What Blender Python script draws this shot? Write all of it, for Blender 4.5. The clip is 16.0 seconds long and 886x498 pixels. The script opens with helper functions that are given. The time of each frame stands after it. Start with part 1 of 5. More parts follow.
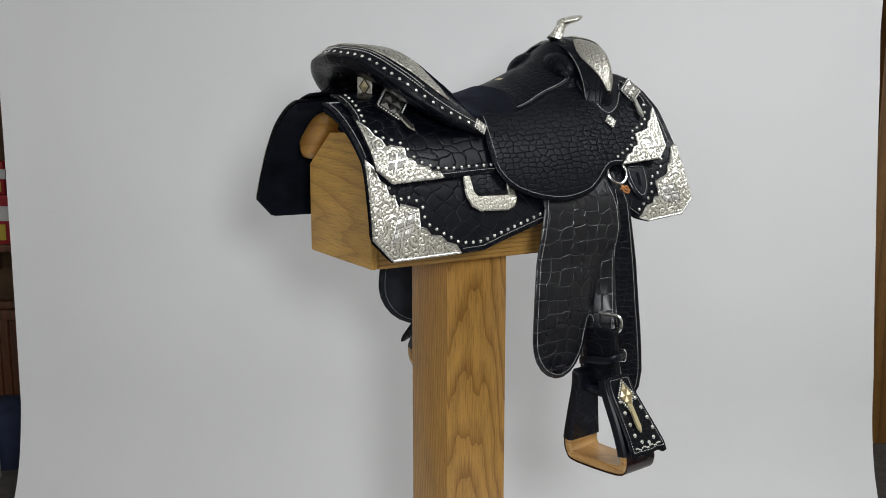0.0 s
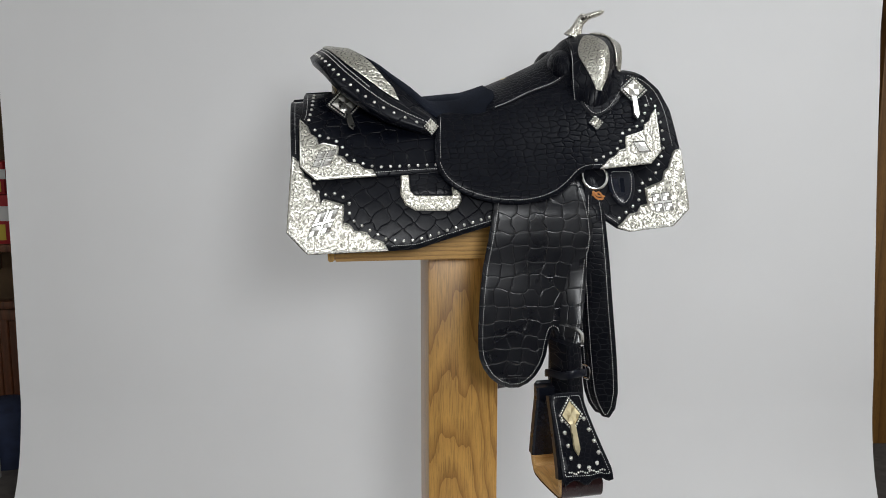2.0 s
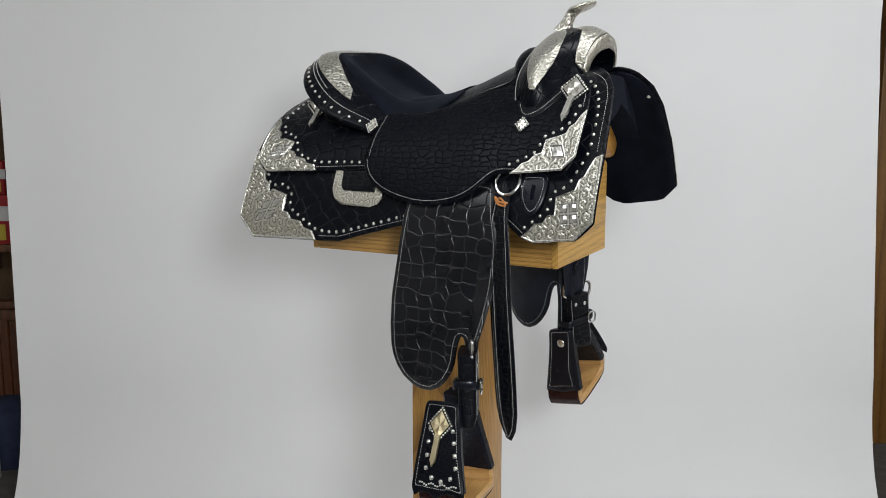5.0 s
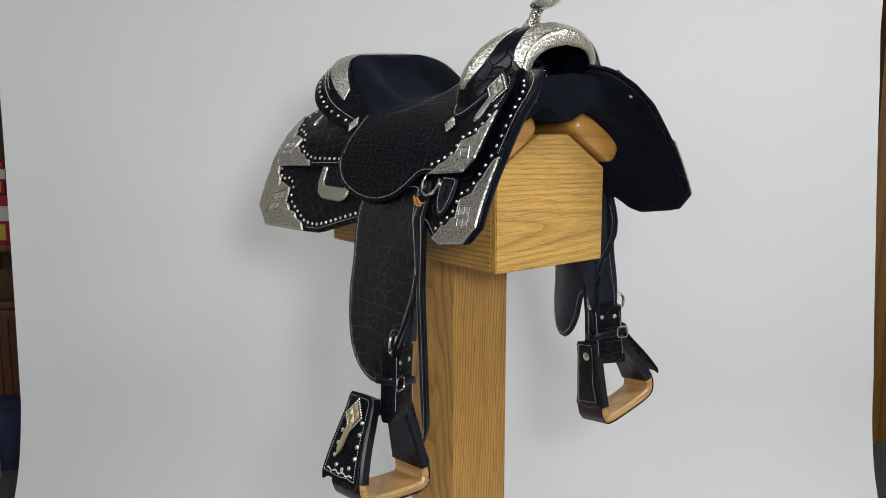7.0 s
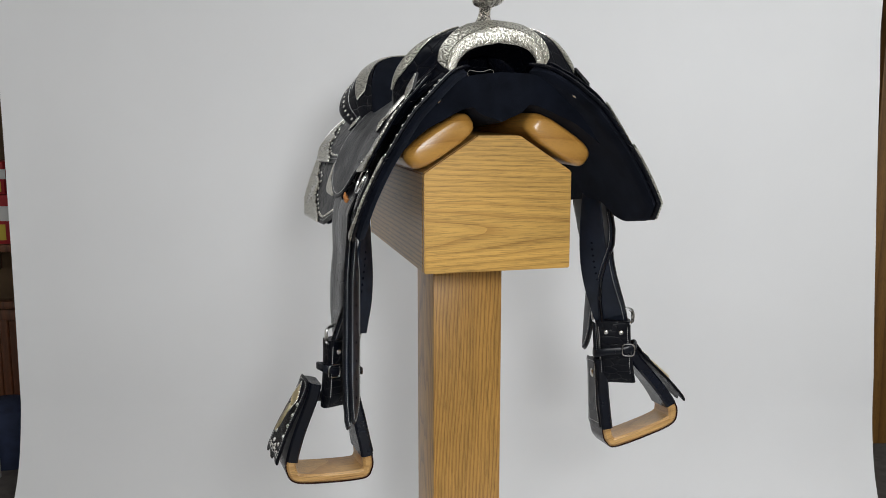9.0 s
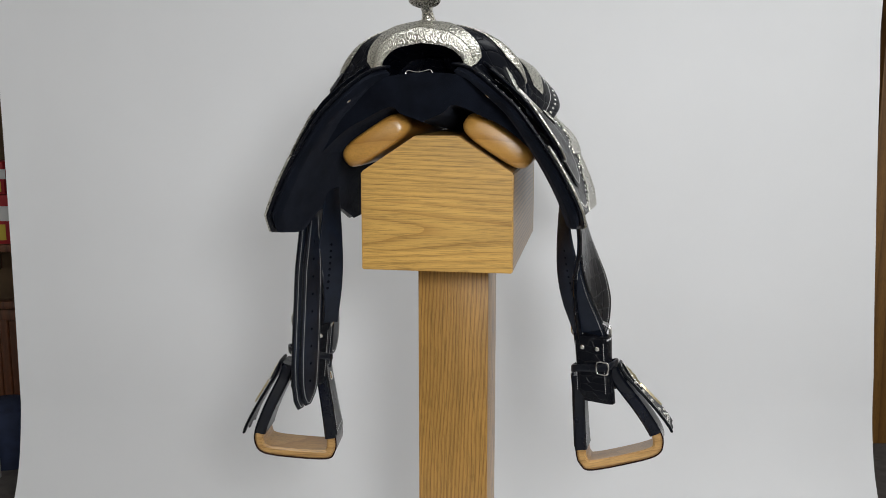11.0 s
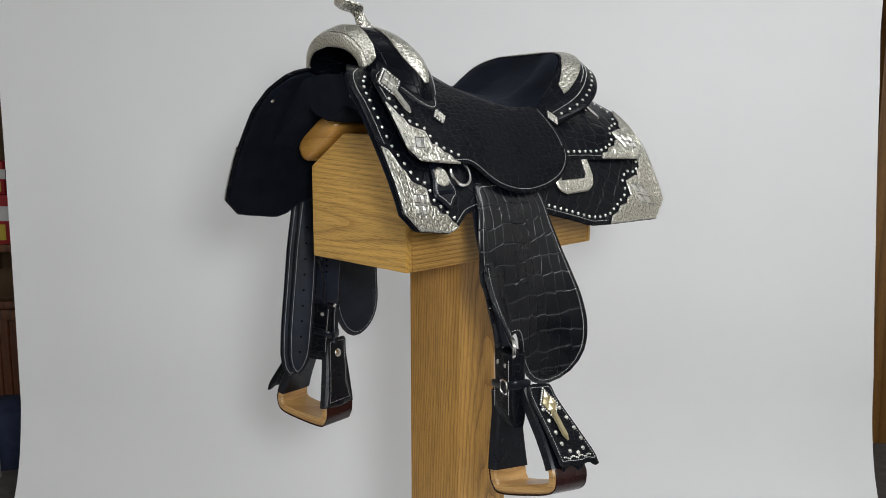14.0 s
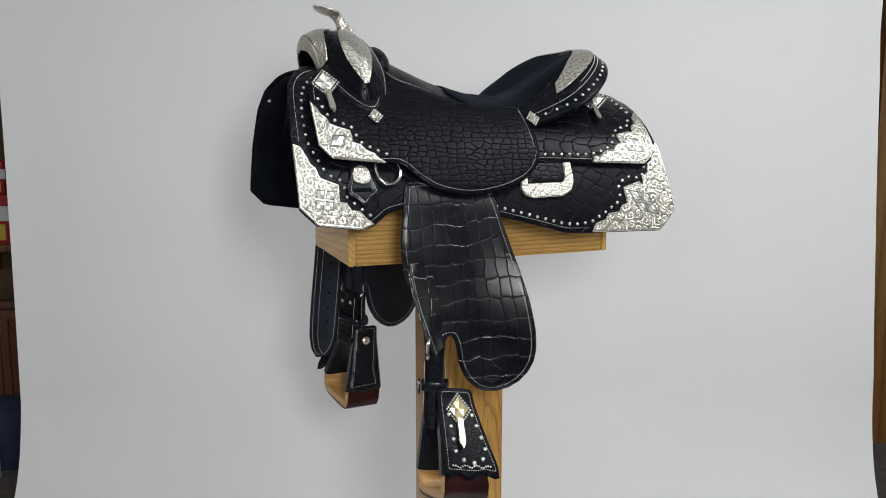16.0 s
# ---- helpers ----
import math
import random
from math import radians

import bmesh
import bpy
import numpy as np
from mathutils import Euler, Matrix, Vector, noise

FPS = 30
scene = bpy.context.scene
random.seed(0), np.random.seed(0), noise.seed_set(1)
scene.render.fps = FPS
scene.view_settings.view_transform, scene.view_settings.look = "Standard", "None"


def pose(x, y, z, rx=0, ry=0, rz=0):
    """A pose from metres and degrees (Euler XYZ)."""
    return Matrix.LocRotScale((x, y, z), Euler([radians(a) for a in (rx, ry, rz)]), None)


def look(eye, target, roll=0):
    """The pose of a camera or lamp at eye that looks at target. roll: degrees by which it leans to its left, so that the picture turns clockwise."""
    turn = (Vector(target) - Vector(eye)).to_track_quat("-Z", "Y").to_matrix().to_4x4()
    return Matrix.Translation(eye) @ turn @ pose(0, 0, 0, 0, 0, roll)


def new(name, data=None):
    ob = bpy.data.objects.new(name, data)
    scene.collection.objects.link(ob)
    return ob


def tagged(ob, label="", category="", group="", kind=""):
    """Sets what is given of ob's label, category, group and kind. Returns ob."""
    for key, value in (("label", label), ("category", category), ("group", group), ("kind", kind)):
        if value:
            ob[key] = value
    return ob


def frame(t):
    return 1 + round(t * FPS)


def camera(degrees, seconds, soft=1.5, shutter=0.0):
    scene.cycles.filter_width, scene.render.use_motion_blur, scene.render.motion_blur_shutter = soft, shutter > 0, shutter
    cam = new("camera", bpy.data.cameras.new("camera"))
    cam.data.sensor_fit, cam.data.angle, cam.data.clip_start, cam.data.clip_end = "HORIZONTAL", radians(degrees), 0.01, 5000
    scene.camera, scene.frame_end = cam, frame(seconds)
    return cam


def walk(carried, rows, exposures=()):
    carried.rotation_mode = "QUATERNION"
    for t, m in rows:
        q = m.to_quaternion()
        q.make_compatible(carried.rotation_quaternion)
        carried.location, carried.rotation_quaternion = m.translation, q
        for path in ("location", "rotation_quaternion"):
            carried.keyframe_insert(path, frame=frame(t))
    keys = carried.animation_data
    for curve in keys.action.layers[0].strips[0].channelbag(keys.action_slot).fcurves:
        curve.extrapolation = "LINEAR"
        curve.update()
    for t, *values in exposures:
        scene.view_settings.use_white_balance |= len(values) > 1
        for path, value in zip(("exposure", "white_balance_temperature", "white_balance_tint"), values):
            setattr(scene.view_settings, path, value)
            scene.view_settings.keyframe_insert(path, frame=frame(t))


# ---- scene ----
from mathutils.geometry import delaunay_2d_cdt

# the camera stands still; the saddle stand turns on its own axis
cam = camera(51.76, 16.0, soft=0.8)
EYE = pose(-0.0327, -1.9, 1.30, 90 - 9.254, 0, 0)
walk(cam, [(0.0, EYE), (16.0, EYE)], [(0.0, -0.13), (3.0, -0.13), (4.5, -0.05), (8.0, 0.0), (11.0, -0.03), (16.0, -0.03)])

# ---- light ----
FLOOR = -0.15
world = bpy.data.worlds.new("room_air")
scene.world = world
world.use_nodes = True
world.node_tree.nodes["Background"].inputs[0].default_value = (0.9, 0.95, 1.0, 1)
world.node_tree.nodes["Background"].inputs[1].default_value = 0.1
scene.view_settings.exposure = 0.0


def area_lamp(name, m, power, sx, sy, shape="RECTANGLE", colour=(1, 1, 1)):
    d = bpy.data.lights.new(name, "AREA")
    d.shape, d.size, d.size_y, d.energy, d.color = shape, sx, sy, power, colour
    ob = new(name, d)
    ob.matrix_world = m
    return ob


area_lamp("soft_box_lamp", look((0.32, -2.35, 1.60), (0.10, 0.2, 1.1)), 28, 0.42, 0.42, "ELLIPSE", (0.965, 0.985, 1.0))
area_lamp("soft_box_lamp", look((-0.42, -2.35, 1.52), (0.0, 0.2, 1.1)), 3.5, 0.42, 0.42, "ELLIPSE", (0.965, 0.985, 1.0))
area_lamp("ceiling_lamp", look((-0.9, -0.9, 2.52), (-0.9, -0.9, 0)), 9, 1.2, 0.6, colour=(0.955, 0.985, 1.0))
area_lamp("ceiling_lamp", look((1.35, -0.6, 2.52), (1.35, -0.6, 0)), 26, 1.2, 0.6, colour=(0.955, 0.985, 1.0))


# ---- materials ----
def material(name):
    m = bpy.data.materials.new(name)
    m.use_nodes = True
    nt = m.node_tree
    return m, nt, nt.nodes["Principled BSDF"]


def node(nt, kind, **values):
    n = nt.nodes.new("ShaderNode" + kind)
    for k, v in values.items():
        n.inputs[k].default_value = v
    return n


def mapped(nt, out, scale, turn=(0, 0, 0), shift=(0, 0, 0)):
    tc, mp = nt.nodes.new("ShaderNodeTexCoord"), nt.nodes.new("ShaderNodeMapping")
    mp.inputs["Scale"].default_value = scale
    mp.inputs["Rotation"].default_value = [radians(a) for a in turn]
    mp.inputs["Location"].default_value = shift
    nt.links.new(tc.outputs[out], mp.inputs["Vector"])
    return mp.outputs["Vector"]


def ramp(nt, source, *stops):
    r = nt.nodes.new("ShaderNodeValToRGB")
    while len(r.color_ramp.elements) < len(stops):
        r.color_ramp.elements.new(0.5)
    for e, (p, c) in zip(r.color_ramp.elements, stops):
        e.position, e.color = p, (c, c, c, 1) if isinstance(c, float) else (*c, 1)
    nt.links.new(source, r.inputs[0])
    return r.outputs[0]


def bump(nt, bsdf, height, strength, distance, before=None):
    b = nt.nodes.new("ShaderNodeBump")
    b.inputs["Strength"].default_value, b.inputs["Distance"].default_value = strength, distance
    nt.links.new(height, b.inputs["Height"])
    if before:
        nt.links.new(before, b.inputs["Normal"])
    nt.links.new(b.outputs[0], bsdf.inputs["Normal"])
    return b.outputs[0]


def croc(name, sx, sy, rnd, turn=0.0, rough=0.36, deep=0.0022, gloss=0.19, wobble=1.0):
    """Black alligator leather: domed scales with sunken grooves."""
    m, nt, p = material(name)
    vec = mapped(nt, "UV", (1 / sx, 1 / sy, 1), (0, 0, turn))
    wob = node(nt, "TexNoise", Scale=0.55, Detail=2.0)
    nt.links.new(vec, wob.inputs["Vector"])
    mix = nt.nodes.new("ShaderNodeVectorMath")
    mix.operation = "MULTIPLY_ADD"
    mix.inputs[1].default_value = (1.3 * wobble, 1.3 * wobble, 0)
    nt.links.new(wob.outputs["Color"], mix.inputs[0])
    nt.links.new(vec, mix.inputs[2])
    v = node(nt, "TexVoronoi", Scale=1.0, Randomness=rnd)
    v.voronoi_dimensions, v.feature = "2D", "DISTANCE_TO_EDGE"
    nt.links.new(mix.outputs[0], v.inputs["Vector"])
    groove = ramp(nt, v.outputs["Distance"], (0.0, 0.0), (0.022, 0.35), (0.055, 0.86), (0.16, 0.96), (0.4, 1.0))
    fine = node(nt, "TexNoise", Scale=900.0, Detail=3.0, Roughness=0.6)
    nt.links.new(mapped(nt, "UV", (1, 1, 1)), fine.inputs["Vector"])
    blot = node(nt, "TexNoise", Scale=14.0, Detail=3.0)
    nt.links.new(mapped(nt, "UV", (1, 1, 1)), blot.inputs["Vector"])
    first = bump(nt, p, fine.outputs["Fac"], 0.16, 0.0008)
    bump(nt, p, groove, 0.9, deep, first)
    # grooves coloured paler than the scales: the glint on their walls, painted in
    col = ramp(nt, v.outputs["Distance"], (0.0, (0.008, 0.008, 0.010)), (0.04, (0.0032, 0.0037, 0.0062)), (0.3, (0.0022, 0.0028, 0.0054)))
    nt.links.new(col, p.inputs["Base Color"])
    nt.links.new(ramp(nt, blot.outputs["Fac"], (0.3, rough - 0.07), (0.7, rough + 0.10)), p.inputs["Roughness"])
    p.inputs["Specular IOR Level"].default_value = gloss
    return m


def leather(name, colour, rough, grain=0.12, sheen=0.0):
    m, nt, p = material(name)
    vec = mapped(nt, "Object", (1, 1, 1))
    fine = node(nt, "TexNoise", Scale=700.0, Detail=4.0)
    blot = node(nt, "TexNoise", Scale=16.0, Detail=4.0, Roughness=0.6)
    nt.links.new(vec, fine.inputs["Vector"])
    nt.links.new(vec, blot.inputs["Vector"])
    bump(nt, p, fine.outputs["Fac"], grain, 0.001)
    nt.links.new(ramp(nt, blot.outputs["Fac"], (0.3, tuple(c * 0.55 for c in colour)), (0.7, tuple(c * 1.7 for c in colour))), p.inputs["Base Color"])
    nt.links.new(ramp(nt, blot.outputs["Fac"], (0.3, min(1.0, rough + 0.08)), (0.7, max(0.1, rough - 0.08))), p.inputs["Roughness"])
    p.inputs["Specular IOR Level"].default_value = 0.32 if rough < 0.9 else 0.1
    p.inputs["Sheen Weight"].default_value = sheen
    p.inputs["Sheen Roughness"].default_value = 0.5
    p.inputs["Sheen Tint"].default_value = (0.6, 0.7, 1, 1)
    return m


def maths(nt, operation, *sources):
    n = nt.nodes.new("ShaderNodeMath")
    n.operation = operation
    for k, v in enumerate(sources):
        if isinstance(v, (int, float)):
            n.inputs[k].default_value = v
        else:
            nt.links.new(v, n.inputs[k])
    return n.outputs[0]


def engraved(name, colour, cell, rough=0.30, coords="UV", deep=0.0016, dark=0.26):
    """Bright metal cut with scrolls: a spiral in every cell of the given size, with fine hatching and dark cuts."""
    m, nt, p = material(name)
    vec = mapped(nt, coords, (1 / cell,) * 3)
    wob = node(nt, "TexNoise", Scale=1.1, Detail=2.0)
    nt.links.new(vec, wob.inputs["Vector"])
    add = nt.nodes.new("ShaderNodeVectorMath")
    add.operation = "MULTIPLY_ADD"
    add.inputs[1].default_value = (0.55, 0.55, 0.55)
    nt.links.new(wob.outputs["Color"], add.inputs[0])
    nt.links.new(vec, add.inputs[2])
    v = node(nt, "TexVoronoi", Scale=1.0, Randomness=0.75)
    v.voronoi_dimensions, v.feature = ("2D" if coords == "UV" else "3D"), "F1"
    nt.links.new(add.outputs[0], v.inputs["Vector"])
    away = nt.nodes.new("ShaderNodeVectorMath")
    away.operation = "SUBTRACT"
    nt.links.new(add.outputs[0], away.inputs[0])
    nt.links.new(v.outputs["Position"], away.inputs[1])
    xyz = nt.nodes.new("ShaderNodeSeparateXYZ")
    nt.links.new(away.outputs[0], xyz.inputs[0])
    turn = maths(nt, "ARCTAN2", xyz.outputs[1], xyz.outputs[0])
    wave = maths(nt, "SINE", maths(nt, "ADD", maths(nt, "MULTIPLY", v.outputs["Distance"], 16.0), turn))
    leaf = maths(nt, "SINE", maths(nt, "ADD", maths(nt, "MULTIPLY", turn, 7.0), maths(nt, "MULTIPLY", v.outputs["Distance"], 9.0)))
    high = maths(nt, "ADD", wave, maths(nt, "MULTIPLY", leaf, 0.35))
    fine = node(nt, "TexNoise", Scale=9.0, Detail=3.0)
    nt.links.new(vec, fine.inputs["Vector"])
    high = maths(nt, "ADD", high, maths(nt, "MULTIPLY", fine.outputs["Fac"], 0.5))
    bump(nt, p, high, 1.0, deep)
    cut = ramp(nt, maths(nt, "MULTIPLY_ADD", high, 0.28, 0.42), (0.10, tuple(c * dark for c in colour)), (0.22, tuple(c * (0.4 + 0.6 * dark) for c in colour)), (0.38, tuple(c * 0.9 for c in colour)), (0.7, colour))
    nt.links.new(cut, p.inputs["Base Color"])
    p.inputs["Metallic"].default_value = 1.0
    nt.links.new(ramp(nt, fine.outputs["Fac"], (0.35, rough - 0.06), (0.7, rough + 0.14)), p.inputs["Roughness"])
    return m


def plain_metal(name, colour, rough):
    m, nt, p = material(name)
    blot = node(nt, "TexNoise", Scale=120.0, Detail=3.0)
    nt.links.new(mapped(nt, "Object", (1, 1, 1)), blot.inputs["Vector"])
    nt.links.new(ramp(nt, blot.outputs["Fac"], (0.3, rough), (0.8, rough + 0.12)), p.inputs["Roughness"])
    p.inputs["Base Color"].default_value = (*colour, 1)
    p.inputs["Metallic"].default_value = 1.0
    return m


def oak(name, light, dark, ring, stretch, grain="z", lean=(5, 7), rough=0.38, shift=(0, 0, 0), warp=3.2):
    """Golden oak: growth rings cut lengthwise, with pores along the grain axis."""
    m, nt, p = material(name)
    order = "xyz".index(grain)

    def along(across, length):
        return [length if k == order else across for k in range(3)]

    turn = {"x": (lean[0], 90 + lean[1], 0), "y": (90 + lean[0], lean[1], 0), "z": (lean[0], lean[1], 0)}[grain]
    vec = mapped(nt, "Object", along(ring, ring * stretch), turn, shift)
    w = node(nt, "TexWave", Scale=1.0, Distortion=warp, Detail=2.0)
    w.inputs["Detail Scale"].default_value = 0.45
    w.wave_type, w.rings_direction, w.wave_profile = "RINGS", "Z", "SAW"
    nt.links.new(vec, w.inputs["Vector"])
    pore = node(nt, "TexNoise", Scale=1.0, Detail=4.0, Roughness=0.65)
    nt.links.new(mapped(nt, "Object", along(650, 22)), pore.inputs["Vector"])
    blot = node(nt, "TexNoise", Scale=0.8, Detail=3.0)
    nt.links.new(vec, blot.inputs["Vector"])
    a = ramp(nt, w.outputs["Fac"], (0.0, dark), (0.22, tuple(0.45 * d + 0.55 * l for d, l in zip(dark, light))), (0.55, light), (1.0, tuple(0.3 * d + 0.7 * l for d, l in zip(dark, light))))
    b = ramp(nt, pore.outputs["Fac"], (0.34, 0.58), (0.52, 1.0))
    c = ramp(nt, blot.outputs["Fac"], (0.3, 0.86), (0.7, 1.06))
    for factor in (b, c):
        mul = nt.nodes.new("ShaderNodeMix")
        mul.data_type, mul.blend_type = "RGBA", "MULTIPLY"
        mul.inputs["Factor"].default_value = 1.0
        nt.links.new(a, mul.inputs[6])
        nt.links.new(factor, mul.inputs[7])
        a = mul.outputs[2]
    nt.links.new(a, p.inputs["Base Color"])
    bump(nt, p, pore.outputs["Fac"], 0.25, 0.0006)
    p.inputs["Roughness"].default_value = rough
    p.inputs["Coat Weight"].default_value = 0.25
    p.inputs["Coat Roughness"].default_value = 0.3
    return m


def paint(name, colour, rough, spread=0.06, scale=5.0, relief=0.1):
    m, nt, p = material(name)
    vec = mapped(nt, "Object", (1, 1, 1))
    n = node(nt, "TexNoise", Scale=scale, Detail=4.0)
    f = node(nt, "TexNoise", Scale=scale * 60, Detail=2.0)
    nt.links.new(vec, n.inputs["Vector"])
    nt.links.new(vec, f.inputs["Vector"])
    nt.links.new(ramp(nt, n.outputs["Fac"], (0.3, tuple(c * (1 - spread) for c in colour)), (0.7, tuple(min(1, c * (1 + spread)) for c in colour))), p.inputs["Base Color"])
    bump(nt, p, f.outputs["Fac"], relief, 0.001)
    p.inputs["Roughness"].default_value = rough
    return m


CROC_FINE = croc("alligator_small_scales", 0.018, 0.0100, 0.55, 2, 0.32, 0.0020, 0.10, 1.0)
CROC_MID = croc("alligator_scales", 0.032, 0.022, 0.5, 10, 0.29, 0.0016, 0.12, 1.1)
CROC_BELLY = croc("alligator_belly_scales", 0.029, 0.028, 0.34, 3, 0.30, 0.0013, 0.48, 0.8)
CROC_ROWS = croc("alligator_belly_rows", 0.021, 0.036, 0.16, 2, 0.29, 0.0013, 0.42, 0.5)
CROC_SKIRT = croc("alligator_flank_scales", 0.027, 0.024, 0.35, 38, 0.33, 0.0013, 0.15, 0.7)
CROC_TINY = croc("alligator_fine_scales", 0.0085, 0.007, 0.6, 20, 0.32, 0.0009, 0.12)
CROC_STRAP = croc("alligator_strap_scales", 0.016, 0.011, 0.6, 0, 0.34, 0.0012)
EDGE = leather("black_edge_leather", (0.005, 0.005, 0.007), 0.38)
SMOOTH = leather("smooth_black_leather", (0.004, 0.005, 0.009), 0.30, 0.05)
STRAP = leather("dull_black_strap_leather", (0.007, 0.010, 0.018), 0.44)
SUEDE = leather("black_suede", (0.0024, 0.0034, 0.0066), 0.95, 0.5, 0.03)
THREAD = paint("waxed_white_thread", (0.58, 0.58, 0.57), 0.7, 0.05, 40)
SILVER = engraved("engraved_silver", (0.65, 0.63, 0.56), 0.018, 0.31, "UV", 0.00030, 0.25)
SILVER_FINE = engraved("finely_engraved_silver", (0.68, 0.655, 0.58), 0.014, 0.32, "UV", 0.00024, 0.3)
SILVER_HORN = engraved("engraved_horn_silver", (0.86, 0.83, 0.76), 0.013, 0.20, "Object", 0.0004)
SILVER_CAST = plain_metal("cast_silver", (0.66, 0.645, 0.60), 0.24)
GOLD = plain_metal("pale_gilt_silver", (0.74, 0.64, 0.41), 0.26)
TARNISH = plain_metal("oxidised_silver", (0.13, 0.125, 0.11), 0.45)
STEEL = plain_metal("polished_steel", (0.78, 0.78, 0.78), 0.12)
BRIGHT = plain_metal("polished_silver", (0.74, 0.73, 0.70), 0.24)
TAN = leather("tan_leather_lace", (0.42, 0.17, 0.05), 0.6)
MAROON = leather("dark_oxblood_leather", (0.020, 0.006, 0.006), 0.22, 0.05)
OAK_POST = oak("golden_oak_post", (0.54, 0.29, 0.068), (0.29, 0.135, 0.027), 48, 0.22, "z", (12, 0.4), shift=(0.9, -7.5, 0.3), warp=6)
OAK_BLOCK = oak("golden_oak_block", (0.58, 0.33, 0.09), (0.30, 0.145, 0.032), 34, 0.07, "x", (2, 3), shift=(0.4, 0.9, 0.1), warp=6)
OAK_END = oak("golden_oak_panel", (0.64, 0.375, 0.092), (0.43, 0.228, 0.050), 40, 0.09, "y", (4, 26), shift=(-6.0, 42.5, 1.1), warp=7)
OAK_RAIL = oak("varnished_amber_wood", (0.56, 0.29, 0.065), (0.40, 0.185, 0.035), 9, 0.25, "x", (4, 6), 0.3)
OAK_TREAD = oak("pale_ash_tread", (0.58, 0.34, 0.125), (0.42, 0.22, 0.07), 20, 0.15, "y", (3, 4), 0.35)
PAPER = paint("white_backdrop_paper", (0.78, 0.78, 0.79), 0.75, 0.02, 2.0, 0.05)
WALL = paint("brown_wall_paint", (0.10, 0.058, 0.026), 0.7, 0.2)
GREY = paint("pale_grey_plastic", (0.42, 0.40, 0.40), 0.6)
CREAM = paint("cream_bounce_wall_paint", (0.74, 0.71, 0.65), 0.8)
CEIL = paint("white_ceiling_paint", (0.75, 0.75, 0.74), 0.85)
FLOORING = paint("dark_carpet", (0.10, 0.09, 0.085), 0.95, 0.2, 30, 0.5)
PANEL = oak("dark_wainscot", (0.17, 0.06, 0.025), (0.07, 0.026, 0.012), 12, 0.15, "z", (2, 3), 0.45)
RED = paint("red_plastic", (0.38, 0.012, 0.018), 0.4)
NAVY = paint("navy_cloth", (0.02, 0.03, 0.07), 0.85, 0.2, 20, 0.4)
WHITE = paint("white_card", (0.7, 0.7, 0.7), 0.6)
YELLOW = paint("yellow_card", (0.6, 0.45, 0.05), 0.6)


# ---- mesh helpers ----
def finish(name, mesh, mat, parent=None, label="", sharp=38):
    if mat:
        mesh.materials.append(mat)
    mesh.shade_smooth()
    mesh.set_sharp_from_angle(angle=radians(sharp))
    ob = new(name, mesh)
    ob.parent = parent
    return tagged(ob, label)


def part(name, bm, mat, parent=None, label="", sharp=38):
    bmesh.ops.recalc_face_normals(bm, faces=bm.faces)
    mesh = bpy.data.meshes.new(name)
    bm.to_mesh(mesh)
    bm.free()
    return finish(name, mesh, mat, parent, label, sharp)


def thing(name, label, category, group="", kind=""):
    return tagged(new(name), label, category, group, kind)


def box(sx, sy, sz, m=Matrix(), bevel=0.0, segments=2):
    bm = bmesh.new()
    bmesh.ops.create_cube(bm, size=1, matrix=m @ Matrix.Diagonal((sx, sy, sz, 1)))
    if bevel:
        bmesh.ops.bevel(bm, geom=bm.edges[:], offset=bevel, segments=segments, profile=0.6, affect="EDGES")
    return bm


def spline(points, n, closed=False):
    """Catmull-Rom through points of any dimension."""
    P = np.array(points, float)
    k = len(P)
    if closed:
        t = np.arange(n) / n * k
    else:
        t = np.linspace(0, k - 1, n)
    out = []
    for s in t:
        i = min(int(s), k - 1 if closed else k - 2)
        f = s - i
        if closed:
            a, b, c, d = (P[(i + j) % k] for j in (-1, 0, 1, 2))
        else:
            b, c = P[i], P[i + 1]
            a = P[i - 1] if i > 0 else 2 * b - c
            d = P[i + 2] if i + 2 < k else 2 * c - b
        out.append(0.5 * (2 * b + (c - a) * f + (2 * a - 5 * b + 4 * c - d) * f * f + (3 * b - a - 3 * c + d) * f ** 3))
    return np.array(out)


def soften(points, times=2):
    """Rounds the corners of a closed outline."""
    P = np.array(points, float)
    for _ in range(times):
        Q = np.roll(P, -1, 0)
        P = np.stack([0.75 * P + 0.25 * Q, 0.25 * P + 0.75 * Q], 1).reshape(-1, 2)
    return P


def even(points, step, closed=False):
    """Points at even steps along a line."""
    P = np.array(points, float)
    if closed:
        P = np.vstack([P, P[:1]])
    d = np.concatenate([[0], np.cumsum(np.linalg.norm(np.diff(P, axis=0), axis=1))])
    n = max(1, round(d[-1] / step))
    s = np.linspace(0, d[-1], n + 1)
    if closed:
        s = s[:-1]
    return np.stack([np.interp(s, d, P[:, i]) for i in range(P.shape[1])], 1)


def cornered(points, step):
    """A closed outline cut into short edges, keeping its corners."""
    P, out = np.array(points, float), []
    for a, b in zip(P, np.roll(P, -1, 0)):
        n = max(1, math.ceil(np.linalg.norm(b - a) / step))
        out += [a + (b - a) * i / n for i in range(n)]
    return np.array(out)


def turning(P):
    Q = np.roll(P, -1, 0)
    return np.sign((P[:, 0] * Q[:, 1] - Q[:, 0] * P[:, 1]).sum())


def inset(points, d, step=0.004):
    """A closed outline drawn in by d."""
    P = even(points, step, True)
    t = np.roll(P, -2, 0) - np.roll(P, 2, 0)
    t /= np.linalg.norm(t, axis=1)[:, None] + 1e-9
    return P + np.stack([-t[:, 1], t[:, 0]], 1) * d * turning(P)


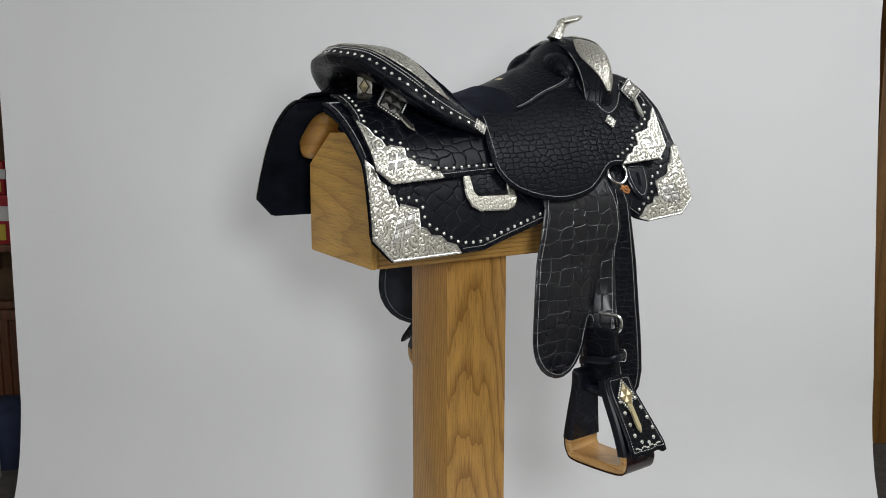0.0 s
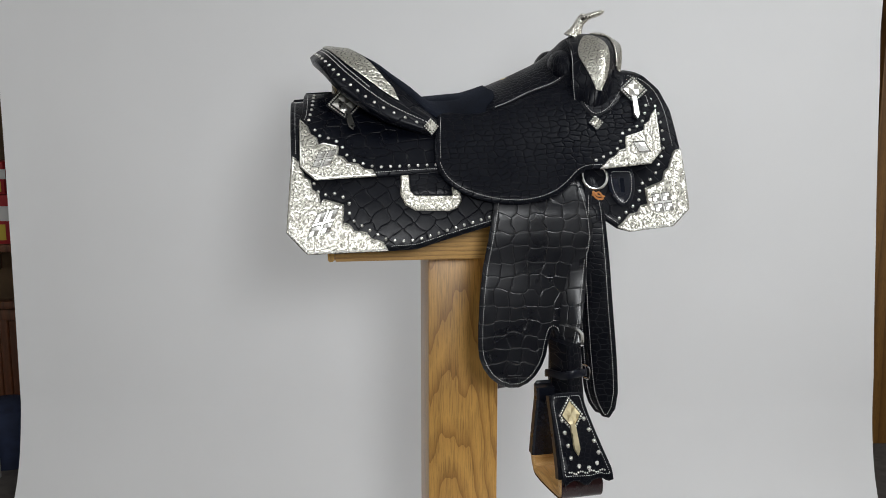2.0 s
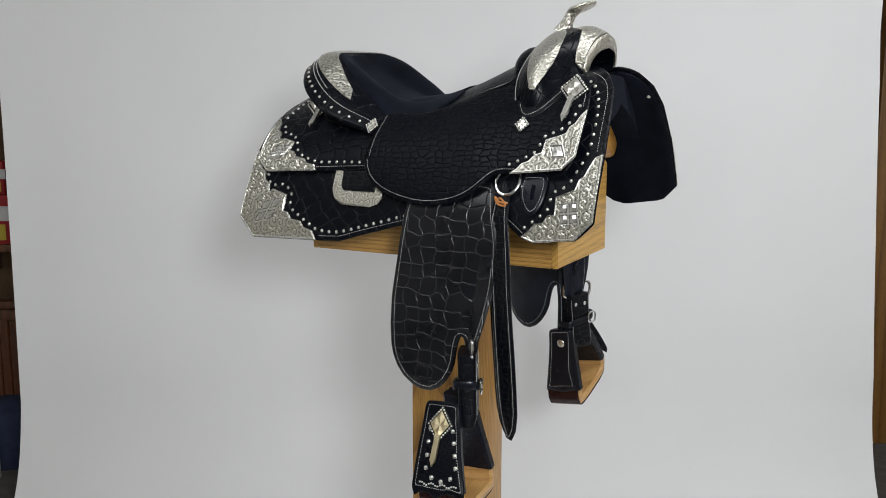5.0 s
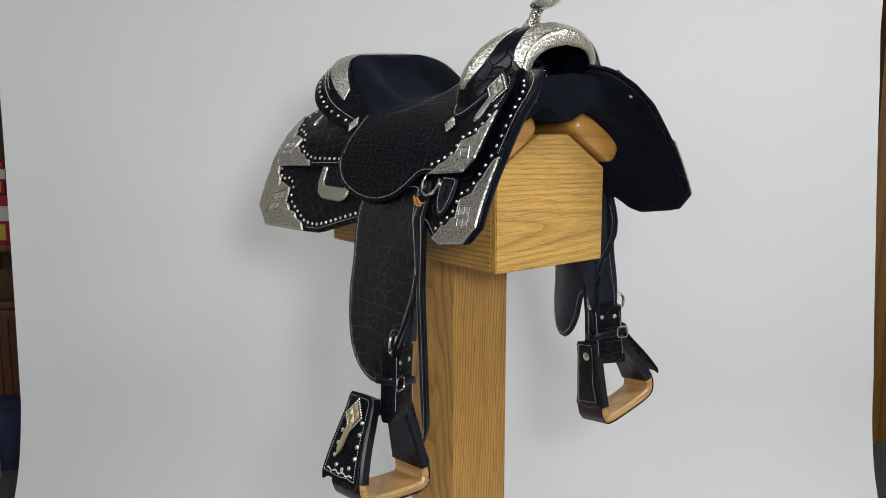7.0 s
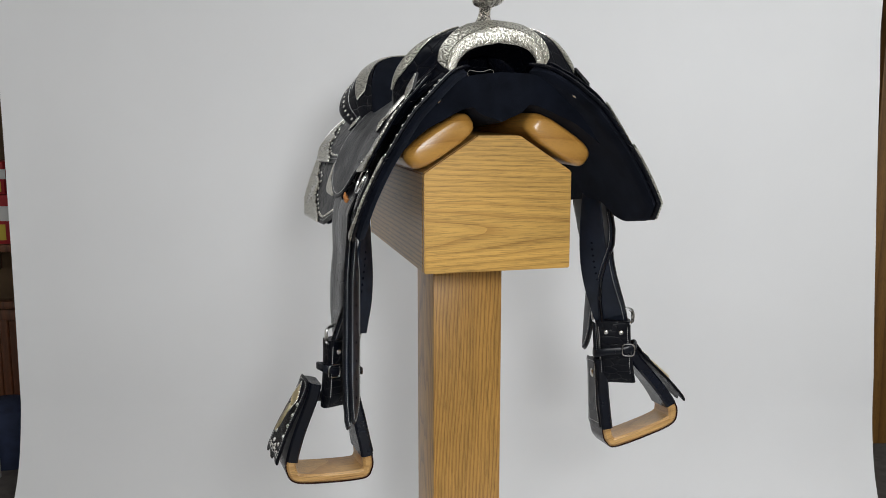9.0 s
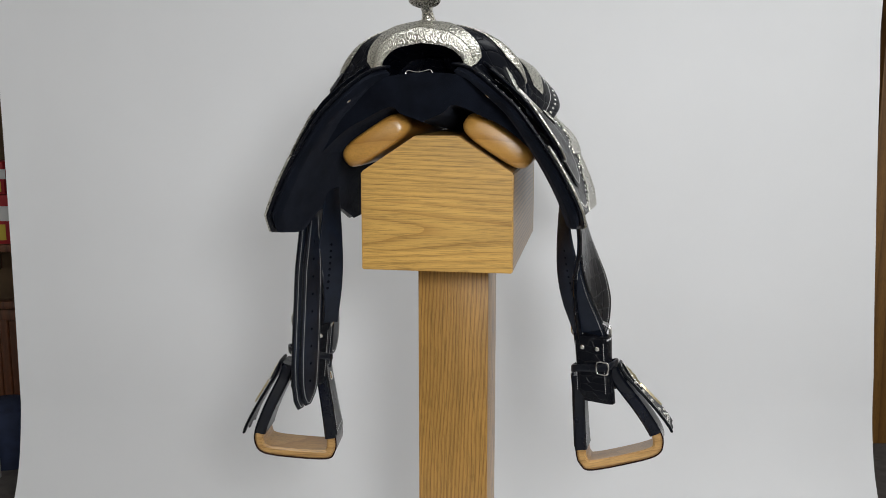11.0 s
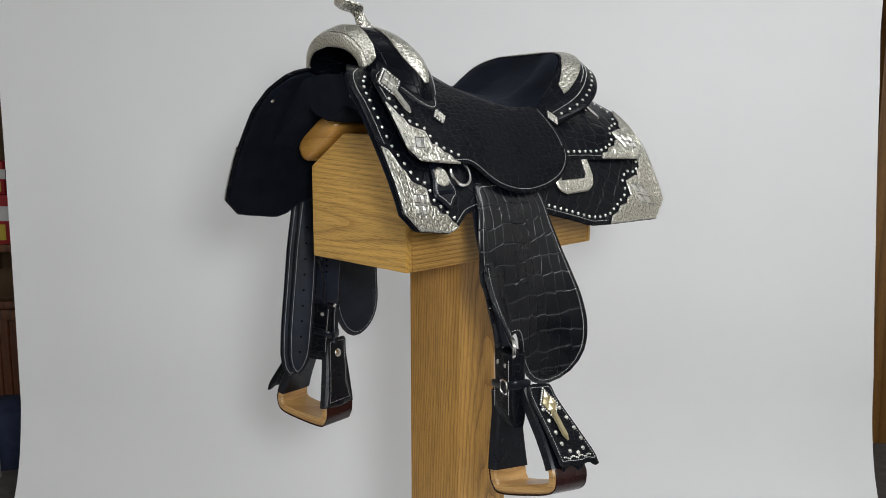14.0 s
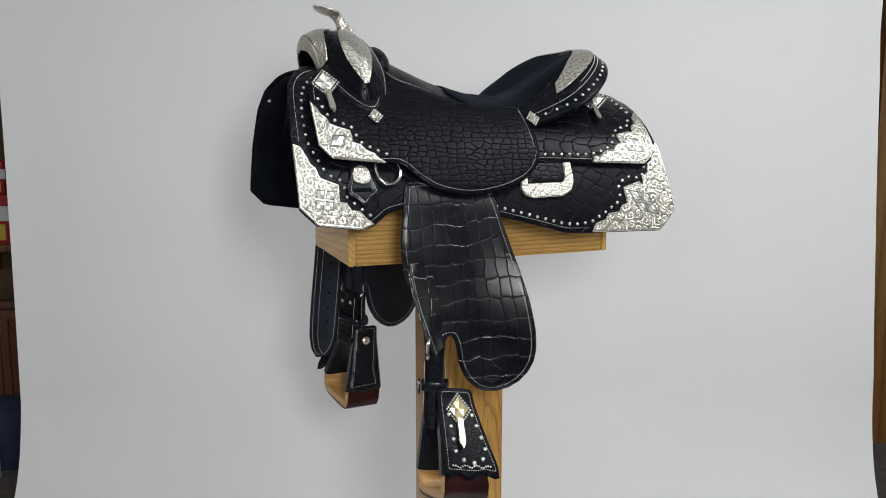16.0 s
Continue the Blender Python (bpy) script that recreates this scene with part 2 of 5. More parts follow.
def inside(P, q):
    x, y = q
    a, b = P, np.roll(P, -1, 0)
    cross = (a[:, 1] > y) != (b[:, 1] > y)
    with np.errstate(divide="ignore", invalid="ignore"):
        at = a[:, 0] + (y - a[:, 1]) * (b[:, 0] - a[:, 0]) / (b[:, 1] - a[:, 1])
    return bool(np.count_nonzero(cross & (x < at)) % 2)


def sheet(outline, fmap, low, high, step=0.012, rim=0.4):
    """A mesh: the outline, laid on the surface fmap(u, v, off), from off low to high, with a rounded rim. UV in metres."""
    P = cornered(outline, step)
    n = len(P)
    lo, hi = P.min(0), P.max(0)
    inner = []
    for i, u in enumerate(np.arange(lo[0] + step / 2, hi[0], step)):
        for v in np.arange(lo[1] + step / 2 * (1 + i % 2), hi[1], step):
            if np.min(np.abs(P - (u, v)).sum(1)) > step * 0.6 and inside(P, (u, v)):
                inner.append((u, v))
    pts = [Vector(p) for p in P] + [Vector(p) for p in inner]
    verts, _, faces, orig, _, _ = delaunay_2d_cdt(pts, [], [list(range(n))], 1, 1e-7)
    V = [tuple(v) for v in verts]
    used = {}
    for f in faces:
        for a, b in zip(f, [*f[1:], f[0]]):
            key = (min(a, b), max(a, b))
            used[key] = None if key in used else (a, b)
    border = [e for e in used.values() if e]
    k = len(V)
    top = [fmap(u, v, high) for u, v in V]
    bottom = [fmap(u, v, low) for u, v in V]
    coords, uv = top + bottom, V + V
    out = [tuple(f) for f in faces] + [tuple(reversed([i + k for i in f])) for f in faces]
    mid, thick = {}, high - low
    nxt = {a: b for a, b in border}
    prv = {b: a for a, b in border}
    for a in nxt:
        if a in prv:
            d = Vector(V[nxt[a]]) - Vector(V[prv[a]])
            d = Vector((d.y, -d.x))
            d = d.normalized() * thick * rim if d.length > 1e-9 else d
        else:
            d = Vector((0, 0))
        mid[a] = len(coords)
        q = (V[a][0] + d.x, V[a][1] + d.y)
        coords.append(fmap(*q, (high + low) / 2))
        uv.append(q)
    for b in prv:
        if b not in mid:
            mid[b] = len(coords)
            coords.append(fmap(*V[b], (high + low) / 2))
            uv.append(V[b])
    for a, b in border:
        out += [(b, a, mid[a], mid[b]), (mid[b], mid[a], a + k, b + k)]
    me = bpy.data.meshes.new("sheet")
    me.from_pydata([tuple(c) for c in coords], [], out)
    layer = me.uv_layers.new(name="metres")
    idx = np.empty(len(me.loops), int)
    me.loops.foreach_get("vertex_index", idx)
    layer.data.foreach_set("uv", np.array(uv, float)[idx].ravel())
    bm = bmesh.new()
    bm.from_mesh(me)
    bmesh.ops.recalc_face_normals(bm, faces=bm.faces)
    bm.to_mesh(me)
    bm.free()
    return me


def flap(name, outline, fmap, low, high, mat, parent, label="", step=0.012, sharp=55):
    me = sheet(outline, fmap, low, high, step)
    me.name = name
    return finish(name, me, mat, parent, label, sharp)


def grid_mesh(rows, closed_u=False, closed_v=False, caps=False):
    """A bmesh through rows of points."""
    bm = bmesh.new()
    V = [[bm.verts.new(p) for p in r] for r in rows]
    nu, nv = len(V), len(V[0])
    for i in range(nu if closed_u else nu - 1):
        for j in range(nv if closed_v else nv - 1):
            a, b = V[i], V[(i + 1) % nu]
            bm.faces.new((a[j], a[(j + 1) % nv], b[(j + 1) % nv], b[j]))
    if caps:
        bm.faces.new(V[0])
        bm.faces.new(V[-1])
    return bm


def tube(path, radius, sides=8, closed=False):
    P = [Vector(p) for p in path]
    rows, n = [], len(P)
    side = None
    for i, p in enumerate(P):
        a = P[(i - 1) % n] if closed or i else P[i]
        b = P[(i + 1) % n] if closed or i < n - 1 else P[i]
        t = (b - a).normalized()
        if side is None:
            side = t.orthogonal().normalized()
        side = (side - t * side.dot(t)).normalized()
        up = t.cross(side)
        r = radius(i / max(1, n - 1)) if callable(radius) else radius
        rows.append([p + (side * math.cos(k * 2 * math.pi / sides) + up * math.sin(k * 2 * math.pi / sides)) * r for k in range(sides)])
    return grid_mesh(rows, closed, True, not closed)


def band(path, wide, across, thick):
    """A strap: a flat ribbon along path; across gives its width's direction at each point, wide its width."""
    rows, n = [], len(path)
    P = [Vector(p) for p in path]
    for i, p in enumerate(P):
        t = (P[min(i + 1, n - 1)] - P[max(i - 1, 0)]).normalized()
        f = i / (n - 1)
        a = Vector(across(f)) if callable(across) else Vector(across)
        a = (a - t * a.dot(t)).normalized()
        nrm = t.cross(a)
        w = (wide(f) if callable(wide) else wide) / 2
        h = thick / 2
        rows.append([p + a * x + nrm * y for x, y in ((-w, -h * 0.5), (-w + h, -h), (w - h, -h), (w, -h * 0.5), (w, h * 0.5), (w - h, h), (-w + h, h), (-w, h * 0.5))])
    return grid_mesh(rows, False, True, True)


def stitches(name, lines, fmap, off, parent, pitch=0.0042, length=0.0028, fat=0.0005):
    """White stitches along lines on the surface fmap, one mesh."""
    co, fa = [], []
    for line in lines:
        P = even(line, pitch)
        for a, b in zip(P[:-1], P[1:]):
            d = (b - a) / max(1e-9, np.linalg.norm(b - a))
            c, side = (a + b) / 2, np.array((-d[1], d[0])) * fat
            e = d * length / 2
            k = len(co)
            for q, o in ((c - e - side, 0), (c - e + side, 0), (c + e + side, 0), (c + e - side, 0)):
                co.append(tuple(fmap(*q, off - 0.0004)))
            for q in (c - e * 0.7 - side * 0.6, c - e * 0.7 + side * 0.6, c + e * 0.7 + side * 0.6, c + e * 0.7 - side * 0.6):
                co.append(tuple(fmap(*q, off + 0.0006)))
            fa += [(k + 4, k + 5, k + 6, k + 7), (k, k + 1, k + 5, k + 4), (k + 1, k + 2, k + 6, k + 5), (k + 2, k + 3, k + 7, k + 6), (k + 3, k, k + 4, k + 7)]
    me = bpy.data.meshes.new(name)
    me.from_pydata(co, [], fa)
    return tagged(finish(name, me, THREAD, parent, "row of white waxed stitches"), kind="stuff")


def dome_mesh(r, h, sides=10, rings=3):
    bm = bmesh.new()
    rows = []
    for i in range(rings):
        a = i / rings * math.pi / 2
        rows.append([(r * math.cos(a) * math.cos(k * 2 * math.pi / sides), r * math.cos(a) * math.sin(k * 2 * math.pi / sides), h * math.sin(a)) for k in range(sides)])
    V = [[bm.verts.new(p) for p in q] for q in rows]
    top = bm.verts.new((0, 0, h))
    for a, b in zip(V[:-1], V[1:]):
        for k in range(sides):
            bm.faces.new((a[k], a[(k + 1) % sides], b[(k + 1) % sides], b[k]))
    for k in range(sides):
        bm.faces.new((V[-1][k], V[-1][(k + 1) % sides], top))
    me = bpy.data.meshes.new("stud")
    bm.to_mesh(me)
    bm.free()
    me.materials.append(BRIGHT)
    me.shade_smooth()
    return me


STUD = dome_mesh(0.0034, 0.0028)
BIG_STUD = dome_mesh(0.0042, 0.0032)
BEAD = dome_mesh(0.0021, 0.0022, 8, 2)
HOLE = dome_mesh(0.0028, 0.0008, 8, 2)
HOLE.materials.clear()
HOLE.materials.append(SUEDE)


def frame_on(fmap, u, v, off, turn=0.0):
    """The pose of a small thing that lies on a surface: its z out of it, its y up along -v."""
    e = 0.002
    p = fmap(u, v, off)
    a, b = fmap(u + e, v, off) - fmap(u - e, v, off), fmap(u, v - e, off) - fmap(u, v + e, off)
    z = (fmap(u, v, off + e) - p).normalized()
    y = (b - z * b.dot(z)).normalized()
    x = y.cross(z)
    m = Matrix((x, y, z)).transposed().to_4x4()
    m.translation = p
    return m @ Matrix.Rotation(radians(turn), 4, "Z")


def studs(line, fmap, off, parent, pitch=0.0165, mesh=None, name="stud", exact=False):
    for u, v in (line if exact else even(line, pitch)):
        ob = new(name, mesh or STUD)
        ob.parent = parent
        ob.matrix_local = frame_on(fmap, u, v, off)


def surf(name, f, nu, nv, su, sv, mat, parent, label="", closed_v=False, caps=False, sharp=50):
    """A grid over the unit square through f(a, b), with UV in metres."""
    co, uv, fa = [], [], []
    w = nv + 1
    for i in range(nu + 1):
        for j in range(w):
            co.append(tuple(f(i / nu, j / nv)))
            uv.append((i / nu * su, j / nv * sv))
    for i in range(nu):
        for j in range(nv):
            k = i * w + j
            fa.append((k, k + 1, k + w + 1, k + w))
    if caps:
        fa += [tuple(range(w)), tuple(range(nu * w, nu * w + w))]
    me = bpy.data.meshes.new(name)
    me.from_pydata(co, [], fa)
    layer = me.uv_layers.new(name="metres")
    idx = np.empty(len(me.loops), int)
    me.loops.foreach_get("vertex_index", idx)
    layer.data.foreach_set("uv", np.array(uv, float)[idx].ravel())
    bm = bmesh.new()
    bm.from_mesh(me)
    if closed_v or caps:
        bmesh.ops.remove_doubles(bm, verts=bm.verts, dist=1e-5)
    bmesh.ops.recalc_face_normals(bm, faces=bm.faces)
    bm.to_mesh(me)
    bm.free()
    return finish(name, me, mat, parent, label, sharp)


def place(x, y, z):
    return Matrix.Translation((x, y, z))


# ---- the room ----
def slab(name, lo, hi, mat, label, category="wall"):
    c = [(a + b) / 2 for a, b in zip(lo, hi)]
    ob = part(name, box(*[b - a for a, b in zip(lo, hi)], place(*c)), mat)
    return tagged(ob, label, category, kind="structure")


slab("floor", (-2.7, -4.1, FLOOR - 0.1), (2.7, 2.0, FLOOR), FLOORING, "dark grey carpeted studio floor", "floor")
slab("ceiling", (-2.7, -4.1, 2.6), (2.7, 2.0, 2.7), CEIL, "plain white painted ceiling", "ceiling")
wall_north = slab("wall_north", (-2.7, 1.9, FLOOR), (2.7, 2.0, 2.6), WALL, "dark brown wall above a board wainscot")
# unseen walls that close the room, made cream to bounce light into the silver
slab("wall_south", (-2.7, -4.1, FLOOR), (2.7, -4.0, 2.6), CREAM, "plain unseen wall, cream to bounce light")
slab("wall_west", (-2.7, -4.0, FLOOR), (-2.6, 1.9, 2.6), CREAM, "plain unseen wall, cream to bounce light")
slab("wall_east", (2.6, -4.0, FLOOR), (2.7, 1.9, 2.6), CREAM, "plain unseen wall, cream to bounce light")


def wainscot():
    base = part("wainscot", box(5.2, 0.012, 0.58, place(0, 1.894, FLOOR + 0.29)), PANEL)
    tagged(base, "dark stained board wainscot along the wall", "wainscot", kind="structure")
    bm = box(0.036, 0.012, 0.56, Matrix(), 0.004, 1)
    me = bpy.data.meshes.new("board")
    bm.to_mesh(me)
    bm.free()
    me.materials.append(PANEL)
    for i in range(130):
        ob = new("board", me)
        ob.parent = base
        ob.matrix_local = place(-2.58 + i * 0.04, 1.882, FLOOR + 0.29)
    part("rail", box(5.2, 0.05, 0.035, place(0, 1.868, FLOOR + 0.60), 0.01), PANEL, base, "dark wooden chair rail")
    part("rail", box(5.2, 0.03, 0.05, place(0, 1.874, FLOOR + 0.555), 0.01), PANEL, base, "dark wooden chair rail")


wainscot()


def backdrop():
    """A hanging roll of white paper that sweeps on to the floor."""
    profile = [(1.0, 2.5), (1.0, 1.6), (1.0, 0.5), (0.99, 0.25), (0.93, 0.05), (0.80, FLOOR + 0.05), (0.6, FLOOR + 0.008), (0.2, FLOOR + 0.006), (-1.3, FLOOR + 0.006)]
    P = spline(profile, 60)

    def f(a, b):
        y, z = P[round(a * 59)]
        left, right = -1.415 - 0.012 * max(0, 1.2 - z), 1.318 + 0.055 * min(1.2, max(0, 1.5 - z))
        x = left + (right - left) * b
        dent = 0.006 * noise.noise((x * 1.7, z * 1.4, 3)) + 0.004 * noise.noise((x * 5, z * 6, 9)) * max(0, (x - 0.7)) * 2
        curl = 0.03 * max(0.0, abs(b - 0.5) * 2 - 0.93) / 0.07
        return Vector((x, y - dent - curl * 0.3, z))

    ob = surf("backdrop_paper", f, 59, 90, 3, 2.7, PAPER, None)
    tagged(ob, "seamless white paper backdrop sweeping to the floor", "backdrop", kind="structure")
    bar = part("backdrop_roller", tube([(-1.5, 1.03, 2.5), (1.5, 1.03, 2.5)], 0.03, 16), STEEL)
    tagged(bar, "steel roller bar holding the backdrop paper", "roller", kind="structure")


backdrop()


def side_clutter():
    """What stands beside the paper, along the wall."""
    shelf = thing("wall_shelf", "dark wall shelf with red boxes on it", "shelf")
    part("board", box(0.5, 0.16, 0.03, place(-1.95, 1.80, 0.712), 0.003), PANEL, shelf)
    part("bracket", box(0.02, 0.12, 0.10, place(-1.90, 1.83, 0.65), 0.003), PANEL, shelf)
    for x, z, h, w in ((-1.852, 0.729, 0.198, 0.18), (-1.855, 0.929, 0.13, 0.15)):
        carton = thing("red_carton", "red carton with white and yellow label", "box")
        part("body", box(w, 0.12, h, place(x, 1.79, z + h / 2), 0.004), RED, carton)
        part("label", box(w * 0.5, 0.002, h * 0.3, place(x + 0.045, 1.729, z + h * 0.62)), WHITE, carton, "white printed label")
        part("label", box(w * 0.16, 0.002, h * 0.32, place(x + 0.05, 1.7285, z + h * 0.24)), YELLOW, carton, "yellow printed label")
    bag = thing("navy_bag", "soft navy cloth bag slumped against the wall", "bag")
    rows = []
    for i in range(11):
        z = i / 10
        r = 1 - 0.25 * z ** 3 if z < 0.999 else 0.4
        rows.append([(-1.80 + r * (0.16 * math.cos(k * math.pi / 12)) + 0.012 * noise.noise((k, i, 1)), 1.66 + r * 0.14 * math.sin(k * math.pi / 12) + 0.012 * noise.noise((k, i, 5)), FLOOR + 0.004 + 0.25 * z) for k in range(24)])
    part("body", grid_mesh(rows, False, True, True), NAVY, bag)
    tagged(part("door_casing", box(0.14, 0.05, 2.6, place(1.80, 1.845, FLOOR + 1.3), 0.006), OAK_WALL), "brown varnished wooden door casing on the wall", "casing", kind="structure")
    tagged(part("door_1", box(0.86, 0.04, 2.05, place(2.30, 1.86, FLOOR + 1.03), 0.004), OAK_WALL), "closed brown wooden door in the wall", "door", kind="structure")
    pipe = part("grey_upright", tube([(-1.775, 1.47, FLOOR), (-1.775, 1.47, 0.03)], 0.02, 12), GREY)
    tagged(pipe, "short grey upright post standing beside the bag", "post")


OAK_WALL = oak("brown_varnished_casing", (0.30, 0.145, 0.035), (0.17, 0.075, 0.016), 10, 0.15, "z", (2, 3), 0.4)
side_clutter()


# ---- the wooden stand ----
stand = thing("saddle_stand", "golden oak saddle stand with square post and long block top", "stand")


def build_stand():
    part("post", box(0.146, 0.146, 0.993 - FLOOR - 0.006, place(0, 0, (0.993 + FLOOR) / 2 + 0.003), 0.004), OAK_POST, stand, "square golden oak post with open grain")
    # long block: two sides, a chamfered crown and end panels
    ring = [(-0.1385, 0.993), (0.1385, 0.993), (0.1385, 1.172), (0.038, 1.238), (-0.038, 1.238), (-0.1385, 1.172)]
    bm = grid_mesh([[(x, y, z) for y, z in ring] for x in (-0.262, 0.262)], False, True, True)
    bmesh.ops.bevel(bm, geom=[e for e in bm.edges], offset=0.0025, segments=2, affect="EDGES")
    part("block", bm, OAK_BLOCK, stand, "long golden oak block", 30)
    for s in (-1, 1):
        bm = grid_mesh([[(s * x, y, z) for y, z in ring] for x in (0.2625, 0.2745)], False, True, True)
        bmesh.ops.bevel(bm, geom=[e for e in bm.edges], offset=0.002, segments=2, affect="EDGES")
        part("end_panel", bm, OAK_END, stand, "oak end panel with flowing grain", 30)
    # two rounded rails along the sloping shoulders
    a = math.atan2(0.066, 0.1005)
    for s in (-1, 1):
        rows = []
        ends = [0.0, 0.002, 0.006, 0.012, 0.022, 0.035, 0.06]
        for f in ends + [0.2, 0.35, 0.5, 0.65, 0.8] + [1 - e for e in reversed(ends)]:
            x = -0.288 + 0.576 * f
            k = 1 - 0.34 * (1 - math.sqrt(1 - max(0.0, 1 - min(f, 1 - f) / 0.04) ** 2))
            row = []
            for j in range(28):
                t = j * 2 * math.pi / 28
                u = 0.070 * abs(math.cos(t)) ** 0.55 * (1 if math.cos(t) > 0 else -1) * k
                v = 0.025 * abs(math.sin(t)) ** 0.7 * (1 if math.sin(t) > 0 else -1) * k
                y, z = u * math.cos(a) + v * math.sin(a), -u * math.sin(a) + v * math.cos(a)
                row.append((x, s * (0.0985 + y + 0.0115), 1.2115 + z + 0.0175))
            rows.append(row)
        part("rail", grid_mesh(rows, False, True, True), OAK_RAIL, stand, "rounded amber varnished wooden rail", 60)


build_stand()

# ---- the saddle ----
saddle = thing("western_saddle", "black alligator western show saddle with engraved silver on an oak stand", "saddle")

LEAN = place(0, 0, 1.15) @ pose(0, -0.008, 0, 2.0, 0, -0.4) @ place(0, 0, -1.15)
REAR = [(0, 1.303), (0.06, 1.300), (0.115, 1.285), (0.17, 1.256), (0.212, 1.222), (0.236, 1.190), (0.262, 1.13), (0.279, 1.08), (0.291, 1.03)]
FRONT = [(0, 1.372), (0.06, 1.367), (0.095, 1.353), (0.14, 1.31), (0.166, 1.28), (0.206, 1.213), (0.240, 1.15), (0.264, 1.09), (0.277, 1.04)]
NP = 81
LONG = 0.42


def levelled(P):
    return even(spline(P, 200), 1e-9 + np.linalg.norm(np.diff(spline(P, 200), axis=0), axis=1).sum() / (NP - 1))


P_REAR, P_FRONT = levelled(REAR), levelled(FRONT)


def section(x):
    w = min(1.15, max(-0.1, (x + 0.33) / 0.71))
    P = P_REAR * (1 - w) + P_FRONT * w
    P = P.copy()
    waist = 0.018 * max(0.0, 1 - ((x - 0.02) / 0.36) ** 2)
    P[:, 0] -= waist * np.clip(np.linspace(0, 3, NP), 0, 1)
    P[:, 0] += 0.62 * max(0.0, x - 0.24) ** 2 * np.clip(np.linspace(-0.6, 2, NP), 0, 1)
    return P


def drape(x, v, off, s):
    """The point at x, v metres down from the ridge, off metres out from the saddle's side s."""
    P = section(x)
    q = min(max(v / LONG, 0.0), 1.2) * (NP - 1)
    i = min(int(q), NP - 2)
    p = P[i] + (P[i + 1] - P[i]) * (q - i)
    lo, hi = max(0, i - 3), min(NP - 1, i + 4)
    t = P[hi] - P[lo]
    if lo == 0:
        t = t * min(1, q / 4) + np.array((1.0, 0)) * 0.01 * (1 - min(1, q / 4))
    n = np.array((-t[1], t[0]))
    n /= np.linalg.norm(n)
    p = p + n * off
    return Vector((x, s * max(p[0], 0.0), p[1]))


def level(x, z):
    """How far down the side the height z lies at x."""
    P = section(x)
    return float(np.interp(-z, -P[:, 1], np.linspace(0, LONG, NP)))


def on_side(points):
    return [(x, level(x, z)) for x, z in points]


def diamond_lines(name, centre, w, h, skew, lean, fmap, off, parent, n=2):
    """A raised lozenge of n by n pyramids in a frame, on a silver plate."""
    c = np.array(centre)
    ax, ay = np.array((w, skew * w)), np.array((lean * h, h))
    steps, high = [-1.0], [0.0012]
    for i in range(n):
        lo = -1 + 2 * i / n
        for f, z in ((0.08, 0.0012), (0.12, 0.0002), (0.17, 0.0002), (0.5, 0.0026), (0.83, 0.0002), (0.88, 0.0002), (0.92, 0.0012), (1.0, 0.0012)):
            steps.append(lo + 2 / n * f)
            high.append(z)
    k = len(steps)
    co, fa = [], []
    for i, p in enumerate(steps):
        for j, q in enumerate(steps):
            z = min(high[i], high[j]) if max(high[i], high[j]) > 0.002 or min(high[i], high[j]) < 0.001 else 0.0012
            if 0.0012 in (high[i], high[j]):
                z = 0.0012
            if i in (0, k - 1) or j in (0, k - 1):
                z = -0.0004
            co.append(tuple(fmap(*(c + ax * p + ay * q), off + z)))
    for i in range(k - 1):
        for j in range(k - 1):
            fa.append((i * k + j, i * k + j + 1, (i + 1) * k + j + 1, (i + 1) * k + j))
    me = bpy.data.meshes.new(name)
    me.from_pydata(co, [], fa)
    bm = bmesh.new()
    bm.from_mesh(me)
    bmesh.ops.recalc_face_normals(bm, faces=bm.faces)
    bm.to_mesh(me)
    bm.free()
    ob = finish(name, me, BRIGHT, parent, "raised lozenge pattern", 12)
    # the recesses round each pyramid are oxidised dark
    me.materials.append(TARNISH)
    for q, face in enumerate(me.polygons):
        i, j = divmod(q, k - 1)
        a, b = high[i] + high[i + 1], high[j] + high[j + 1]
        inside = min(high[i], high[i + 1]) < 0.001 and min(high[j], high[j + 1]) < 0.001
        if inside and (abs(a - 0.0004) < 1e-6 or abs(b - 0.0004) < 1e-6):
            face.material_index = 1
    return ob


